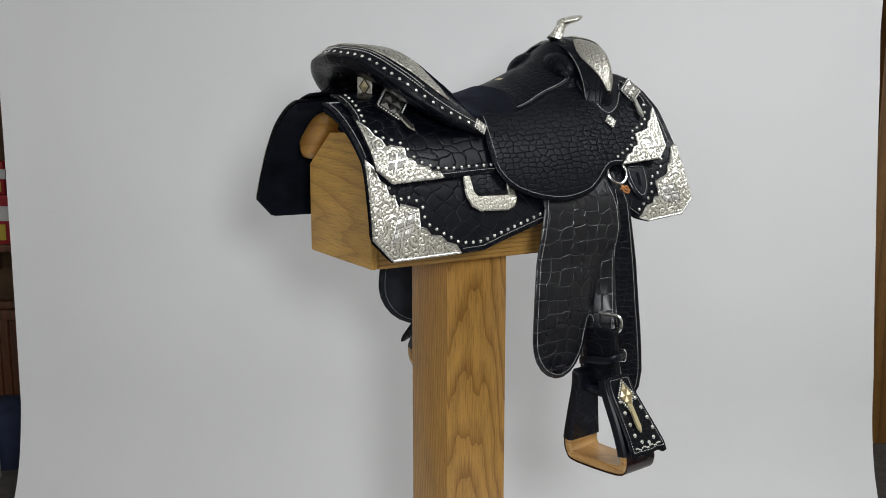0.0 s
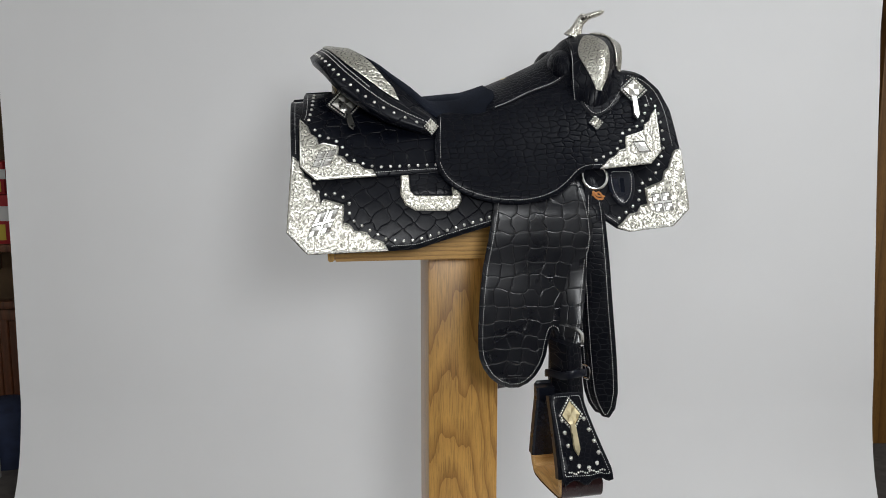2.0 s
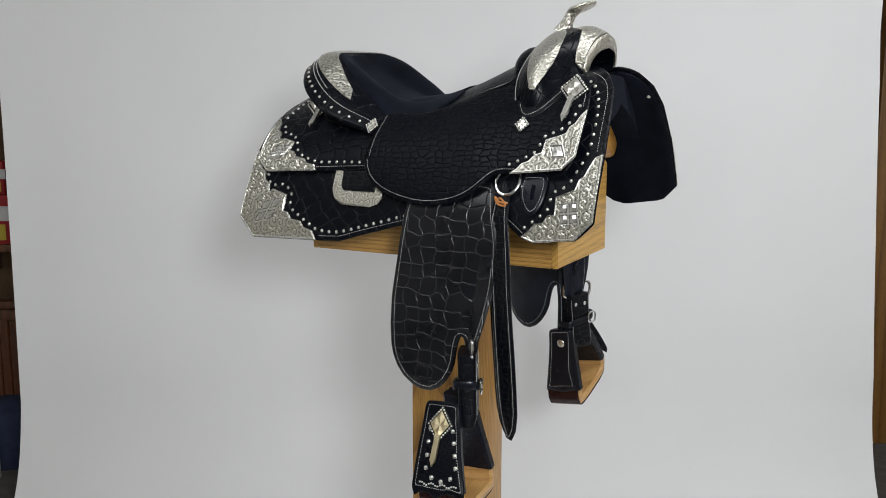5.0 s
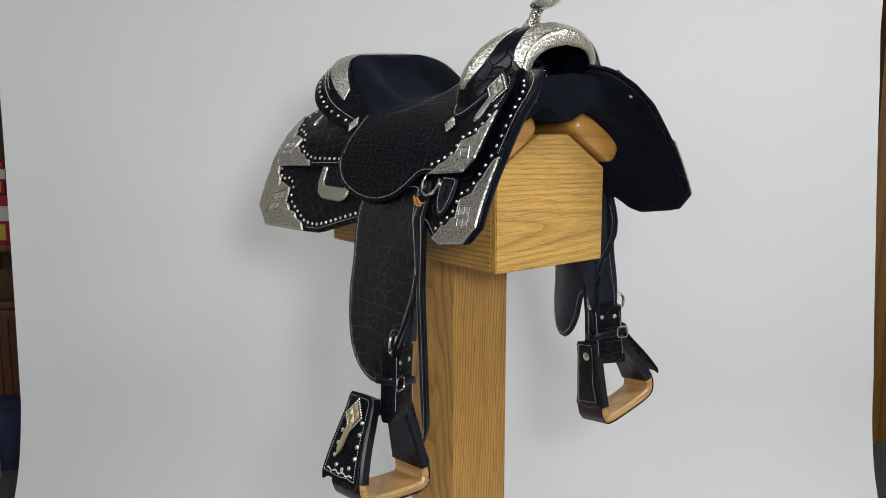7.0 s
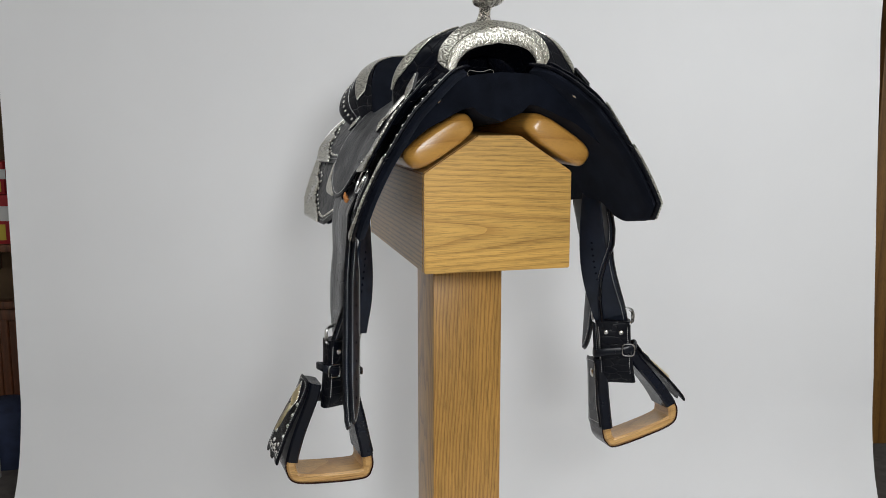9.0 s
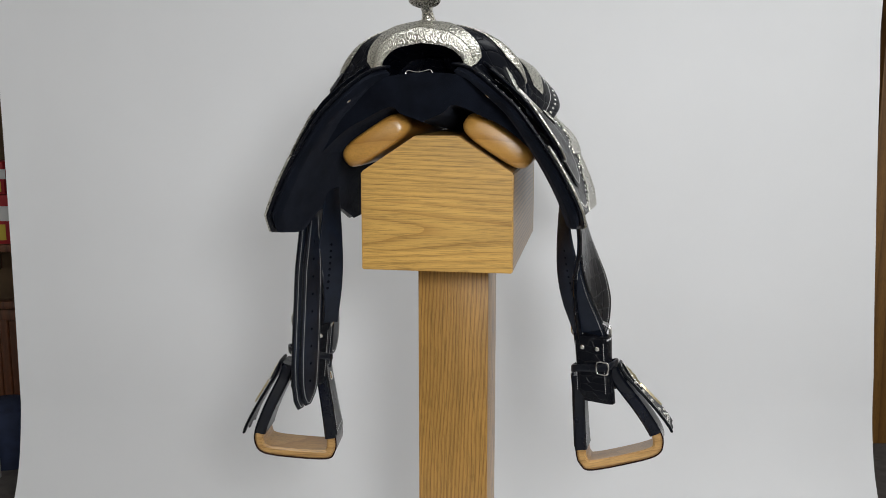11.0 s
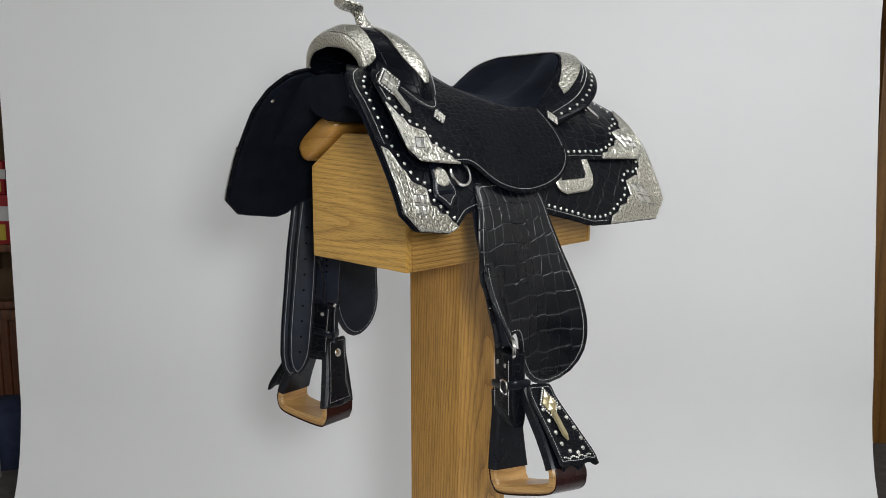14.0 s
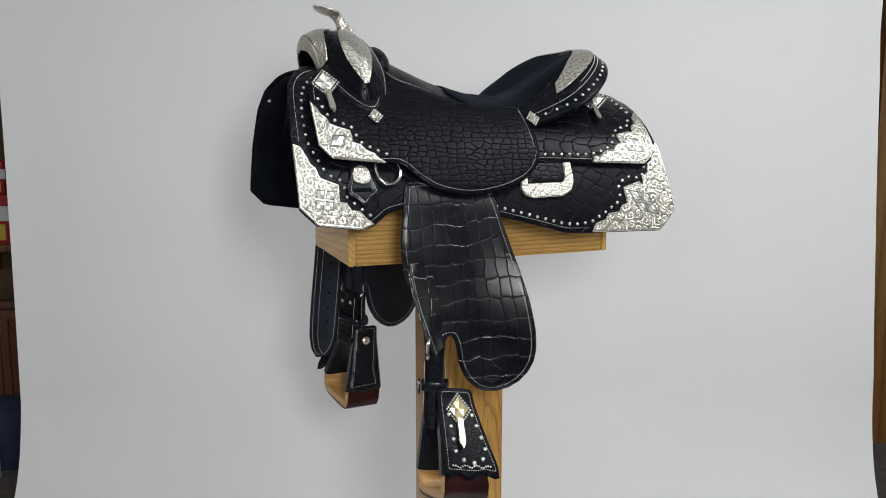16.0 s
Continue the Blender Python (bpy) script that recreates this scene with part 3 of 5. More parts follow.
def lozenge(name, m, w, h, parent, mat, label, bead=True, tail=0.0, tail_turn=0.0, lift=0.0):
    """A lozenge-shaped concho of four pyramids with a beaded rim and, where it has one, a strap tip."""
    base = thing_part(name, parent, m, label)
    bm = bmesh.new()
    w, h = w * 0.92, h * 0.92
    corner = [(w, 0), (0, h), (-w, 0), (0, -h)]
    V = [bm.verts.new((x, y, 0.0)) for x, y in corner] + [bm.verts.new((x, y, 0.004)) for x, y in corner]
    for i in range(4):
        bm.faces.new((V[i], V[(i + 1) % 4], V[4 + (i + 1) % 4], V[4 + i]))
    mid = [bm.verts.new(((corner[i][0] + corner[(i + 1) % 4][0]) / 2, (corner[i][1] + corner[(i + 1) % 4][1]) / 2, 0.003)) for i in range(4)]
    cen = bm.verts.new((0, 0, 0.003))
    for i in range(4):
        tip = bm.verts.new((corner[i][0] / 2, corner[i][1] / 2, 0.0062))
        ring = (V[4 + i], mid[i], cen, mid[i - 1])
        for a, b in zip(ring, ring[1:] + ring[:1]):
            bm.faces.new((a, b, tip))
    bmesh.ops.remove_doubles(bm, verts=bm.verts, dist=1e-6)
    part("face", bm, mat, base, "", 15)
    back = bmesh.new()
    k = 1.42
    V = [back.verts.new((x * k, y * k, z)) for z in (-0.002, 0.002) for x, y in corner]
    back.faces.new(V[4:])
    for i in range(4):
        back.faces.new((V[i], V[(i + 1) % 4], V[4 + (i + 1) % 4], V[4 + i]))
    part("backing", back, EDGE, base, "black leather backing", 20)
    if bead:
        path = even([(x * 1.24, y * 1.24) for x, y in corner], 0.0052, True)
        for x, y in path:
            ob = new("bead", BEAD)
            ob.parent = base
            ob.matrix_local = place(x, y, 0.002)
    if tail:
        bm = bmesh.new()
        pts = [(-0.0058, 0), (0.0058, 0), (0.0062, -tail * 0.8), (0.0, -tail), (-0.0062, -tail * 0.8)]
        lo = [bm.verts.new((x, y, 0)) for x, y in pts]
        hi = [bm.verts.new((x * 0.8, y * 0.99, 0.0035)) for x, y in pts]
        bm.faces.new(hi)
        for i in range(5):
            bm.faces.new((lo[i], lo[(i + 1) % 5], hi[(i + 1) % 5], hi[i]))
        ob = part("strap_tip", bm, mat, base, "engraved silver strap tip", 30)
        ob.matrix_local = Matrix.Rotation(radians(tail_turn), 4, "Z") @ place(0, -h * 0.75, 0.0035) @ pose(0, 0, 0, -lift, 0, 0)
    return base


def thing_part(name, parent, m, label=""):
    ob = new(name)
    ob.parent = parent
    ob.matrix_local = m
    return tagged(ob, label)


SKIRT = [(-0.336, 1.2985), (-0.334, 1.25), (-0.332, 1.206), (-0.342, 1.082), (-0.308, 1.045), (-0.167, 1.046), (-0.115, 1.048), (-0.06, 1.064), (0.022, 1.086), (0.12, 1.10), (0.20, 1.105), (0.228, 1.099), (0.258, 1.078), (0.282, 1.072), (0.359, 1.083), (0.387, 1.112), (0.386, 1.216), (0.381, 1.287), (0.372, 1.325), (0.352, 1.350), (0.322, 1.362), (0.25, 1.34), (0.20, 1.30), (0.05, 1.26), (-0.1, 1.26), (-0.17, 1.29), (-0.23, 1.306)]
REAR_PLATE = [(-0.332, 1.208), (-0.3425, 1.082), (-0.308, 1.0445), (-0.167, 1.0455), (-0.176, 1.060), (-0.196, 1.066), (-0.205, 1.077), (-0.226, 1.080), (-0.235, 1.092), (-0.246, 1.095), (-0.244, 1.125), (-0.278, 1.135), (-0.284, 1.128), (-0.288, 1.145), (-0.299, 1.152), (-0.302, 1.168), (-0.312, 1.174), (-0.318, 1.196)]
FRONT_PLATE = [(0.258, 1.078), (0.282, 1.071), (0.359, 1.082), (0.388, 1.112), (0.3865, 1.217), (0.374, 1.212), (0.366, 1.196), (0.360, 1.182), (0.352, 1.176), (0.347, 1.160), (0.340, 1.156), (0.314, 1.146), (0.316, 1.118), (0.303, 1.115), (0.296, 1.103), (0.280, 1.100), (0.272, 1.089)]
REAR_JOCKEY = [(-0.311, 1.3035), (-0.313, 1.275), (-0.319, 1.261), (-0.318, 1.188), (-0.292, 1.167), (-0.185, 1.171), (-0.12, 1.174), (-0.05, 1.176), (-0.03, 1.23), (-0.06, 1.25), (-0.15, 1.29), (-0.21, 1.307)]
REAR_JOCKEY_PLATE = [(-0.319, 1.261), (-0.318, 1.188), (-0.292, 1.1665), (-0.185, 1.171), (-0.191, 1.180), (-0.206, 1.182), (-0.216, 1.190), (-0.234, 1.193), (-0.243, 1.202), (-0.253, 1.204), (-0.251, 1.219), (-0.277, 1.224), (-0.286, 1.221), (-0.290, 1.233), (-0.300, 1.238), (-0.305, 1.250)]
SEAT_JOCKEY = [(-0.062, 1.270), (-0.068, 1.245), (-0.076, 1.216), (-0.075, 1.181), (-0.054, 1.152), (-0.019, 1.133), (0.032, 1.12), (0.082, 1.117), (0.134, 1.128), (0.165, 1.147), (0.187, 1.168), (0.203, 1.176), (0.234, 1.176), (0.322, 1.184), (0.343, 1.205), (0.346, 1.276), (0.342, 1.300), (0.331, 1.325), (0.308, 1.338), (0.26, 1.32), (0.19, 1.318), (0.13, 1.305), (0.07, 1.280), (0.0, 1.264)]
FRONT_JOCKEY_PLATE = [(0.227, 1.174), (0.322, 1.1835), (0.3435, 1.205), (0.3465, 1.277), (0.338, 1.268), (0.331, 1.256), (0.322, 1.250), (0.318, 1.240), (0.308, 1.236), (0.283, 1.229), (0.280, 1.208), (0.268, 1.205), (0.258, 1.194), (0.246, 1.190), (0.238, 1.181)]


def plate_rim(outline, fmap, off, parent):
    """A bright raised border along the edge of a silver plate."""
    path = [fmap(u, v, off) for u, v in inset(outline, 0.0014, 0.0035)]
    part("plate_rim", tube(path, 0.0011, 5, True), BRIGHT, parent, "bright raised silver border")


def build_side(s):
    f = lambda x, v, off: drape(x, v, off, s)
    skirt_line = on_side(SKIRT)
    skirt = flap("skirt", skirt_line, f, -0.006, 0.0, CROC_SKIRT, saddle, "black alligator skirt with studs and stitched edge")
    flap("lining", inset(skirt_line, 0.006, 0.012), f, -0.021, -0.0062, SUEDE, skirt, "thick black suede lining", 0.014)
    pin = new("rivet", STUD)
    pin.parent = skirt
    pin.matrix_local = frame_on(lambda x, v, o: drape(x, v, -o, s), 0.365, level(0.365, 1.318), 0.021) @ Matrix.Diagonal((1.3, 1.3, 0.6, 1))
    edge = inset(skirt_line, 0.006)
    back, bottom = [p for p in edge if p[0] < -0.3 and p[1] < level(-0.33, 1.21)], [p for p in edge if p[1] > level(p[0], 1.125) and -0.165 < p[0] < 0.262]
    front = [p for p in edge if p[0] > 0.31 and p[1] < level(0.38, 1.215)]
    srt = lambda L, k: sorted((tuple(p) for p in L), key=lambda p: p[k])
    stitches("stitching", [srt(back, 1), srt(bottom, 0)], f, 0.0, skirt)
    rim = [(0.374, 1.222), (0.371, 1.285), (0.364, 1.32), (0.348, 1.341), (0.322, 1.352)]
    stitches("stitching", [spline(on_side(rim), 40)], f, 0.0, skirt)
    studs(spline(on_side([(-0.295, 1.163), (-0.283, 1.143), (-0.262, 1.146), (-0.236, 1.132), (-0.232, 1.104), (-0.21, 1.088), (-0.182, 1.072), (-0.165, 1.064), (-0.12, 1.062), (-0.06, 1.077), (0.02, 1.099)]), 60), f, 0.0, skirt)
    studs(spline(on_side([(0.262, 1.094), (0.285, 1.112), (0.303, 1.130), (0.305, 1.152), (0.330, 1.166), (0.344, 1.190), (0.358, 1.222), (0.360, 1.26), (0.356, 1.295), (0.343, 1.322), (0.325, 1.336)]), 60), f, 0.0, skirt)
    p = flap("corner_plate", on_side(REAR_PLATE), f, 0.0, 0.0035, SILVER, skirt, "engraved silver corner plate with stepped edge", 0.01, 30)
    plate_rim(on_side(REAR_PLATE), f, 0.0034, p)
    diamond_lines("lozenge", (-0.280, level(-0.28, 1.096)), 0.021, 0.022, -0.20, -0.45, f, 0.0034, p)
    p = flap("corner_plate", on_side(FRONT_PLATE), f, 0.0, 0.0035, SILVER, skirt, "engraved silver corner plate with stepped edge", 0.01, 30)
    plate_rim(on_side(FRONT_PLATE), f, 0.0034, p)
    diamond_lines("lozenge", (0.342, level(0.342, 1.122)), 0.0175, 0.017, -0.12, 0.20, f, 0.0034, p)

    rj = on_side(REAR_JOCKEY)
    jockey = flap("rear_jockey", rj, f, 0.004, 0.009, CROC_MID, saddle, "black alligator rear jockey with silver corner")
    stitches("stitching", [spline(on_side([(-0.305, 1.3015), (-0.307, 1.275), (-0.311, 1.262)]), 20), spline(on_side([(-0.186, 1.177), (-0.12, 1.180), (-0.06, 1.182)]), 20)], f, 0.009, jockey)
    studs(spline(on_side([(-0.293, 1.302), (-0.297, 1.283), (-0.303, 1.262)]), 20), f, 0.009, jockey)
    studs(spline(on_side([(-0.292, 1.246), (-0.281, 1.235), (-0.262, 1.232), (-0.246, 1.222), (-0.240, 1.210), (-0.225, 1.198), (-0.205, 1.191), (-0.18, 1.186), (-0.13, 1.187), (-0.075, 1.188)]), 60), f, 0.009, jockey)
    p = flap("corner_plate", on_side(REAR_JOCKEY_PLATE), f, 0.009, 0.0125, SILVER, jockey, "engraved silver corner plate with stepped edge", 0.01, 30)
    plate_rim(on_side(REAR_JOCKEY_PLATE), f, 0.0124, p)
    diamond_lines("lozenge", (-0.276, level(-0.276, 1.200)), 0.018, 0.014, -0.10, -0.45, f, 0.0124, p)

    sj = on_side(SEAT_JOCKEY)
    panel = flap("seat_jockey", soften(sj, 1), f, 0.015, 0.020, CROC_FINE, saddle, "black alligator seat jockey with stitched edge")
    e = inset(soften(sj, 1), 0.0055)
    run = srt([p for p in e if p[1] > level(p[0], 1.19) and p[0] < 0.235], 0)
    ang = sorted(run, key=lambda p: math.atan2(p[1] - level(0.08, 1.22), p[0] - 0.08))
    stitches("stitching", [[p for p in ang][::-1]], f, 0.020, panel)
    stitches("stitching", [spline(on_side([(-0.06, 1.262), (-0.066, 1.225), (-0.067, 1.195)]), 20), spline(on_side([(0.337, 1.282), (0.334, 1.302), (0.322, 1.322), (0.306, 1.330)]), 30)], f, 0.020, panel)
    studs(spline(on_side([(0.222, 1.189), (0.246, 1.199), (0.268, 1.212), (0.278, 1.235), (0.300, 1.244), (0.315, 1.253), (0.324, 1.266), (0.331, 1.284)]), 40), f, 0.020, panel, 0.016)
    p = flap("corner_plate", on_side(FRONT_JOCKEY_PLATE), f, 0.020, 0.0235, SILVER, panel, "engraved silver corner plate with stepped edge", 0.01, 30)
    plate_rim(on_side(FRONT_JOCKEY_PLATE), f, 0.0234, p)
    diamond_lines("lozenge", (0.309, level(0.309, 1.211)), 0.014, 0.0115, -0.06, 0.5, f, 0.0234, p, 1)

    # conchos
    t = 1 if s < 0 else -1
    lozenge("concho", frame_on(f, -0.236, level(-0.236, 1.280), 0.020, 6 * t) @ pose(0, 0, 0, 22, 0, 0), 0.027, 0.029, jockey, SILVER_CAST, "silver lozenge concho with beaded rim and strap tip", tail=0.056, tail_turn=4 * t, lift=20)
    lozenge("concho", frame_on(f, 0.312, level(0.312, 1.306), 0.026, -4 * t) @ pose(0, 0, 0, 20, 0, 0), 0.0215, 0.0225, panel, SILVER_CAST, "silver lozenge concho with beaded rim and strap tip", tail=0.056, tail_turn=0, lift=17)
    lozenge("concho", frame_on(f, -0.081, level(-0.081, 1.243), 0.022), 0.0105, 0.0145, panel, SILVER_CAST, "small silver lozenge concho with beaded rim")
    lozenge("concho", frame_on(f, 0.230, level(0.230, 1.252), 0.022), 0.0105, 0.0125, panel, SILVER_CAST, "small silver lozenge concho with beaded rim")

    # the swell's cover ends in a stitched tongue over the jockey
    foot = [(0.196, 1.345), (0.201, 1.318), (0.207, 1.292), (0.216, 1.272), (0.230, 1.262), (0.247, 1.266), (0.268, 1.279), (0.290, 1.301), (0.302, 1.322), (0.305, 1.340), (0.26, 1.350)]
    cover = flap("swell_foot", soften(on_side(foot), 1), f, 0.018, 0.0235, CROC_STRAP, saddle, "stitched alligator foot of the swell cover", 0.009)
    stitches("stitching", [[(x, v) for x, v in spline(on_side([(0.206, 1.316), (0.211, 1.294), (0.219, 1.277), (0.230, 1.268), (0.246, 1.271), (0.265, 1.283), (0.286, 1.304), (0.297, 1.322)]), 40)]], f, 0.0235, cover)

    # rear cinch plate: a silver bow round a slot
    bow = [(-0.139, 1.172), (-0.140, 1.140), (-0.132, 1.123), (-0.115, 1.114), (-0.055, 1.112), (-0.040, 1.117), (-0.033, 1.127), (-0.034, 1.16), (-0.046, 1.16), (-0.046, 1.135), (-0.116, 1.136), (-0.125, 1.145), (-0.127, 1.172)]
    flap("cinch_slot_plate", on_side(bow), f, 0.002, 0.0075, SILVER_FINE, skirt, "engraved silver bow round the rear cinch slot", 0.01, 30)
    flap("slot_tab", on_side([(-0.124, 1.178), (-0.122, 1.138), (-0.050, 1.137), (-0.048, 1.178)]), f, 0.001, 0.006, CROC_STRAP, skirt, "black alligator slot tab")

    # front keeper tab below the jockey
    tab = [(0.248, 1.182), (0.246, 1.15), (0.254, 1.128), (0.270, 1.112), (0.285, 1.124), (0.293, 1.15), (0.292, 1.182)]
    if s > 0:
        tab = [(0.255, 1.186), (0.254, 1.160), (0.243, 1.140), (0.243, 1.128), (0.258, 1.122), (0.270, 1.106), (0.282, 1.122), (0.297, 1.128), (0.298, 1.140), (0.287, 1.160), (0.286, 1.186)]
    keeper = flap("keeper_tab", soften(on_side(tab), 2), f, 0.001, 0.007, SMOOTH, skirt, "black leather keeper tab with slot", 0.01)
    e = inset(soften(on_side(tab), 2), 0.004)
    stitches("stitching", [[tuple(p) for p in e if p[1] > level(p[0], 1.175)]], f, 0.007, keeper)
    if s > 0:
        oval = [(0.271 + 0.015 * math.cos(a) * (1 + 0.25 * max(0, math.sin(a))), level(0.271, 1.160) + 0.015 * math.sin(a)) for a in np.linspace(0, 2 * math.pi, 24, endpoint=False)]
        flap("maker_badge", oval, f, 0.007, 0.010, SILVER_FINE, keeper, "oval polished silver maker's badge", 0.008, 30)
        slot = [(0.254, 1.138), (0.256, 1.132), (0.288, 1.132), (0.290, 1.138)]
    else:
        slot = [(0.267, 1.162), (0.274, 1.162), (0.274, 1.138), (0.267, 1.138)]
    flap("slot", on_side(slot), f, 0.0065, 0.0074, SUEDE, keeper, "dark cut slot", 0.01)

    # cinch ring
    ring = [drape(0.220 + 0.023 * math.cos(a), level(0.220, 1.166) + 0.023 * math.sin(a), 0.007, s) for a in np.linspace(0, 2 * math.pi, 28, endpoint=False)]
    part("cinch_ring", tube(ring, 0.0032, 8, True), STEEL, saddle, "polished steel cinch ring")


for side in (-1, 1):
    build_side(side)


# ---- swell, horn, cantle and seat ----
SW = {
    "G": [(0.318, 0, 1.397), (0.315, 0.044, 1.389), (0.308, 0.068, 1.370), (0.300, 0.080, 1.342), (0.280, 0.125, 1.315), (0.250, 0.155, 1.275)],
    "F": [(0.316, 0, 1.422), (0.313, 0.048, 1.411), (0.306, 0.079, 1.386), (0.298, 0.094, 1.350), (0.279, 0.142, 1.310), (0.240, 0.164, 1.264)],
    "M": [(0.265, 0, 1.434), (0.265, 0.06, 1.425), (0.260, 0.12, 1.401), (0.250, 0.158, 1.362), (0.240, 0.171, 1.318), (0.232, 0.168, 1.262)],
    "B": [(0.215, 0, 1.424), (0.211, 0.05, 1.412), (0.204, 0.10, 1.383), (0.197, 0.136, 1.345), (0.200, 0.152, 1.30), (0.222, 0.162, 1.260)],
    "H": [(0.225, 0, 1.380), (0.222, 0.035, 1.372), (0.222, 0.058, 1.355), (0.222, 0.072, 1.335), (0.222, 0.122, 1.315), (0.230, 0.152, 1.272)],
}
SWELL = {k: spline(v, 121) for k, v in SW.items()}
SW_U, SW_V = 0.27, 0.13


def at_line(line, k):
    q = min(max(k, 0.0), 1.0) * (len(line) - 1)
    i = min(int(q), len(line) - 2)
    return line[i] + (line[i + 1] - line[i]) * (q - i)


def catmull(P, t):
    t = min(max(t, 0.0), 1.0) * (len(P) - 1)
    i = min(int(t), len(P) - 2)
    f = t - i
    b, c = P[i], P[i + 1]
    a = P[i - 1] if i else 2 * b - c
    d = P[i + 2] if i + 2 < len(P) else 2 * c - b
    return 0.5 * (2 * b + (c - a) * f + (2 * a - 5 * b + 4 * c - d) * f * f + (3 * b - a - 3 * c + d) * f ** 3)


def swell_point(u, v):
    """u from -1 to 1 across, v from 0 at the front edge to 1 at the back."""
    k = abs(u)
    F, M, B = (at_line(SWELL[c], k) for c in "FMB")
    out = np.array((0, math.sin(k * 1.6), math.cos(k * 1.6)))
    p = catmull([F, (F + M) / 2 + out * 0.006, M, (M + B) / 2 + out * 0.005, B], v)
    return Vector((p[0], math.copysign(p[1], u) if u else p[1], p[2]))


def with_normal(point, du, dv):
    """A surface map with offsets along its normal, from a point function of the same two numbers."""
    def f(u, v, off):
        p = point(u, v)
        n = (point(u + du, v) - point(u - du, v)).cross(point(u, v + dv) - point(u, v - dv))
        n = n.normalized() if n.length > 1e-12 else Vector((0, 0, 1))
        return p + n * off
    return f


swell_map = with_normal(lambda u, v: swell_point(u / SW_U, v / SW_V), 0.004, 0.004)
if swell_map(0, 0.06, 0.01).z < swell_map(0, 0.06, 0).z:
    swell_flip = swell_map
    swell_map = lambda u, v, off: swell_flip(u, v, -off)


def build_swell():
    def body(a, b):
        u = a * 2 - 1
        k = abs(u)
        sgn = lambda p: Vector((p[0], math.copysign(p[1], u), p[2]))
        G, H = at_line(SWELL["G"], k), at_line(SWELL["H"], k)
        if b <= 0.12:
            return sgn(G + (np.array(swell_point(k, 0)) - G) * b / 0.12)
        if b <= 0.78:
            return sgn(np.array(swell_point(k, (b - 0.12) / 0.66)))
        if b <= 0.88:
            Bk = np.array(swell_point(k, 1.0))
            return sgn(Bk + (H - Bk) * (b - 0.78) / 0.10)
        return sgn(H + (G - H) * (b - 0.88) / 0.12)

    swell = surf("swell", body, 64, 50, 0.54, 0.26, CROC_MID, saddle, "bulging black alligator covered pommel swell", True, False, 60)
    for s in (-1, 1):
        kite = [(0.044, 0.080), (0.052, 0.100), (0.10, 0.118), (0.150, 0.102), (0.224, 0.066), (0.168, 0.048), (0.115, 0.047), (0.070, 0.060)]
        flap("swell_plate", soften([(s * a, b) for a, b in kite], 1), swell_map, 0.0, 0.003, SILVER, swell, "engraved silver kite-shaped plate", 0.008, 35)
        rim = [(s * SW_U * k, SW_V * v) for k, v in ((0.30, 0.99), (0.5, 0.985), (0.7, 0.985), (0.84, 0.97), (0.93, 0.8), (0.96, 0.5), (0.93, 0.2), (0.84, 0.06), (0.70, 0.03))]
        stitches("stitching", [spline(rim, 60)], swell_map, 0.0005, swell)
    arch = [(-0.152, 0.0), (-0.140, 0.012), (-0.090, 0.021), (-0.048, 0.034), (-0.026, 0.058), (0.026, 0.058), (0.048, 0.034), (0.090, 0.021), (0.140, 0.012), (0.152, 0.0)]
    flap("crown_plate", arch, swell_map, 0.0, 0.003, SILVER, swell, "engraved silver plate over the front of the swell", 0.008, 35)

    def ring(a, b):
        u = (a * 2 - 1) * 0.56
        k = abs(u)
        G, F = at_line(SWELL["G"], k), at_line(SWELL["F"], k)
        q = b * 2 * math.pi
        w = 0.5 - 0.5 * math.cos(q)
        p = G + (F - G) * (-0.04 + 1.1 * w)
        return Vector((p[0] + 0.0005 + 0.0045 * math.sin(q) * 0.7 + 0.003, math.copysign(p[1], u), p[2]))

    surf("gullet_ring", ring, 60, 12, 0.3, 0.06, SILVER_FINE, swell, "engraved silver arch round the gullet", True, True, 40)
    wire = [(0.262, -0.016 + 0.024 * math.cos(a), 1.347 + 0.006 * math.sin(a) + 0.003 * math.sin(3 * a)) for a in np.linspace(0, 2 * math.pi, 28, endpoint=False)]
    part("gullet_wire", tube(wire, 0.0012, 6, True), STEEL, swell, "thin bright wire loop inside the gullet")
    # horn
    rows = []
    for x, z, r in ((0.231, 1.428, 0.0185), (0.235, 1.436, 0.0150), (0.240, 1.446, 0.0112), (0.245, 1.456, 0.0100), (0.252, 1.464, 0.0115), (0.260, 1.470, 0.0130)):
        rows.append([(x + r * math.cos(t) * 0.95, r * math.sin(t), z - 0.35 * r * math.cos(t)) for t in np.linspace(0, 2 * math.pi, 20, endpoint=False)])
    neck = part("horn_neck", grid_mesh(rows, False, True, True), SILVER_HORN, saddle, "engraved silver horn neck", 60)
    tilt = place(0.268, 0, 1.4725) @ pose(0, 0, 0, 0, -17, 0)
    rows = []
    for i in range(1, 12):
        a = -math.pi / 2 + math.pi * i / 12
        r, h = math.cos(a) ** 0.6, math.sin(a)
        rows.append([tilt @ Vector((0.0285 * r * math.cos(t), 0.0285 * r * math.sin(t), h * (0.0045 if h > 0 else 0.0085))) for t in np.linspace(0, 2 * math.pi, 28, endpoint=False)])
    part("horn_cap", grid_mesh(rows, False, True, True), SILVER_HORN, saddle, "round engraved silver horn cap", 60)


build_swell()

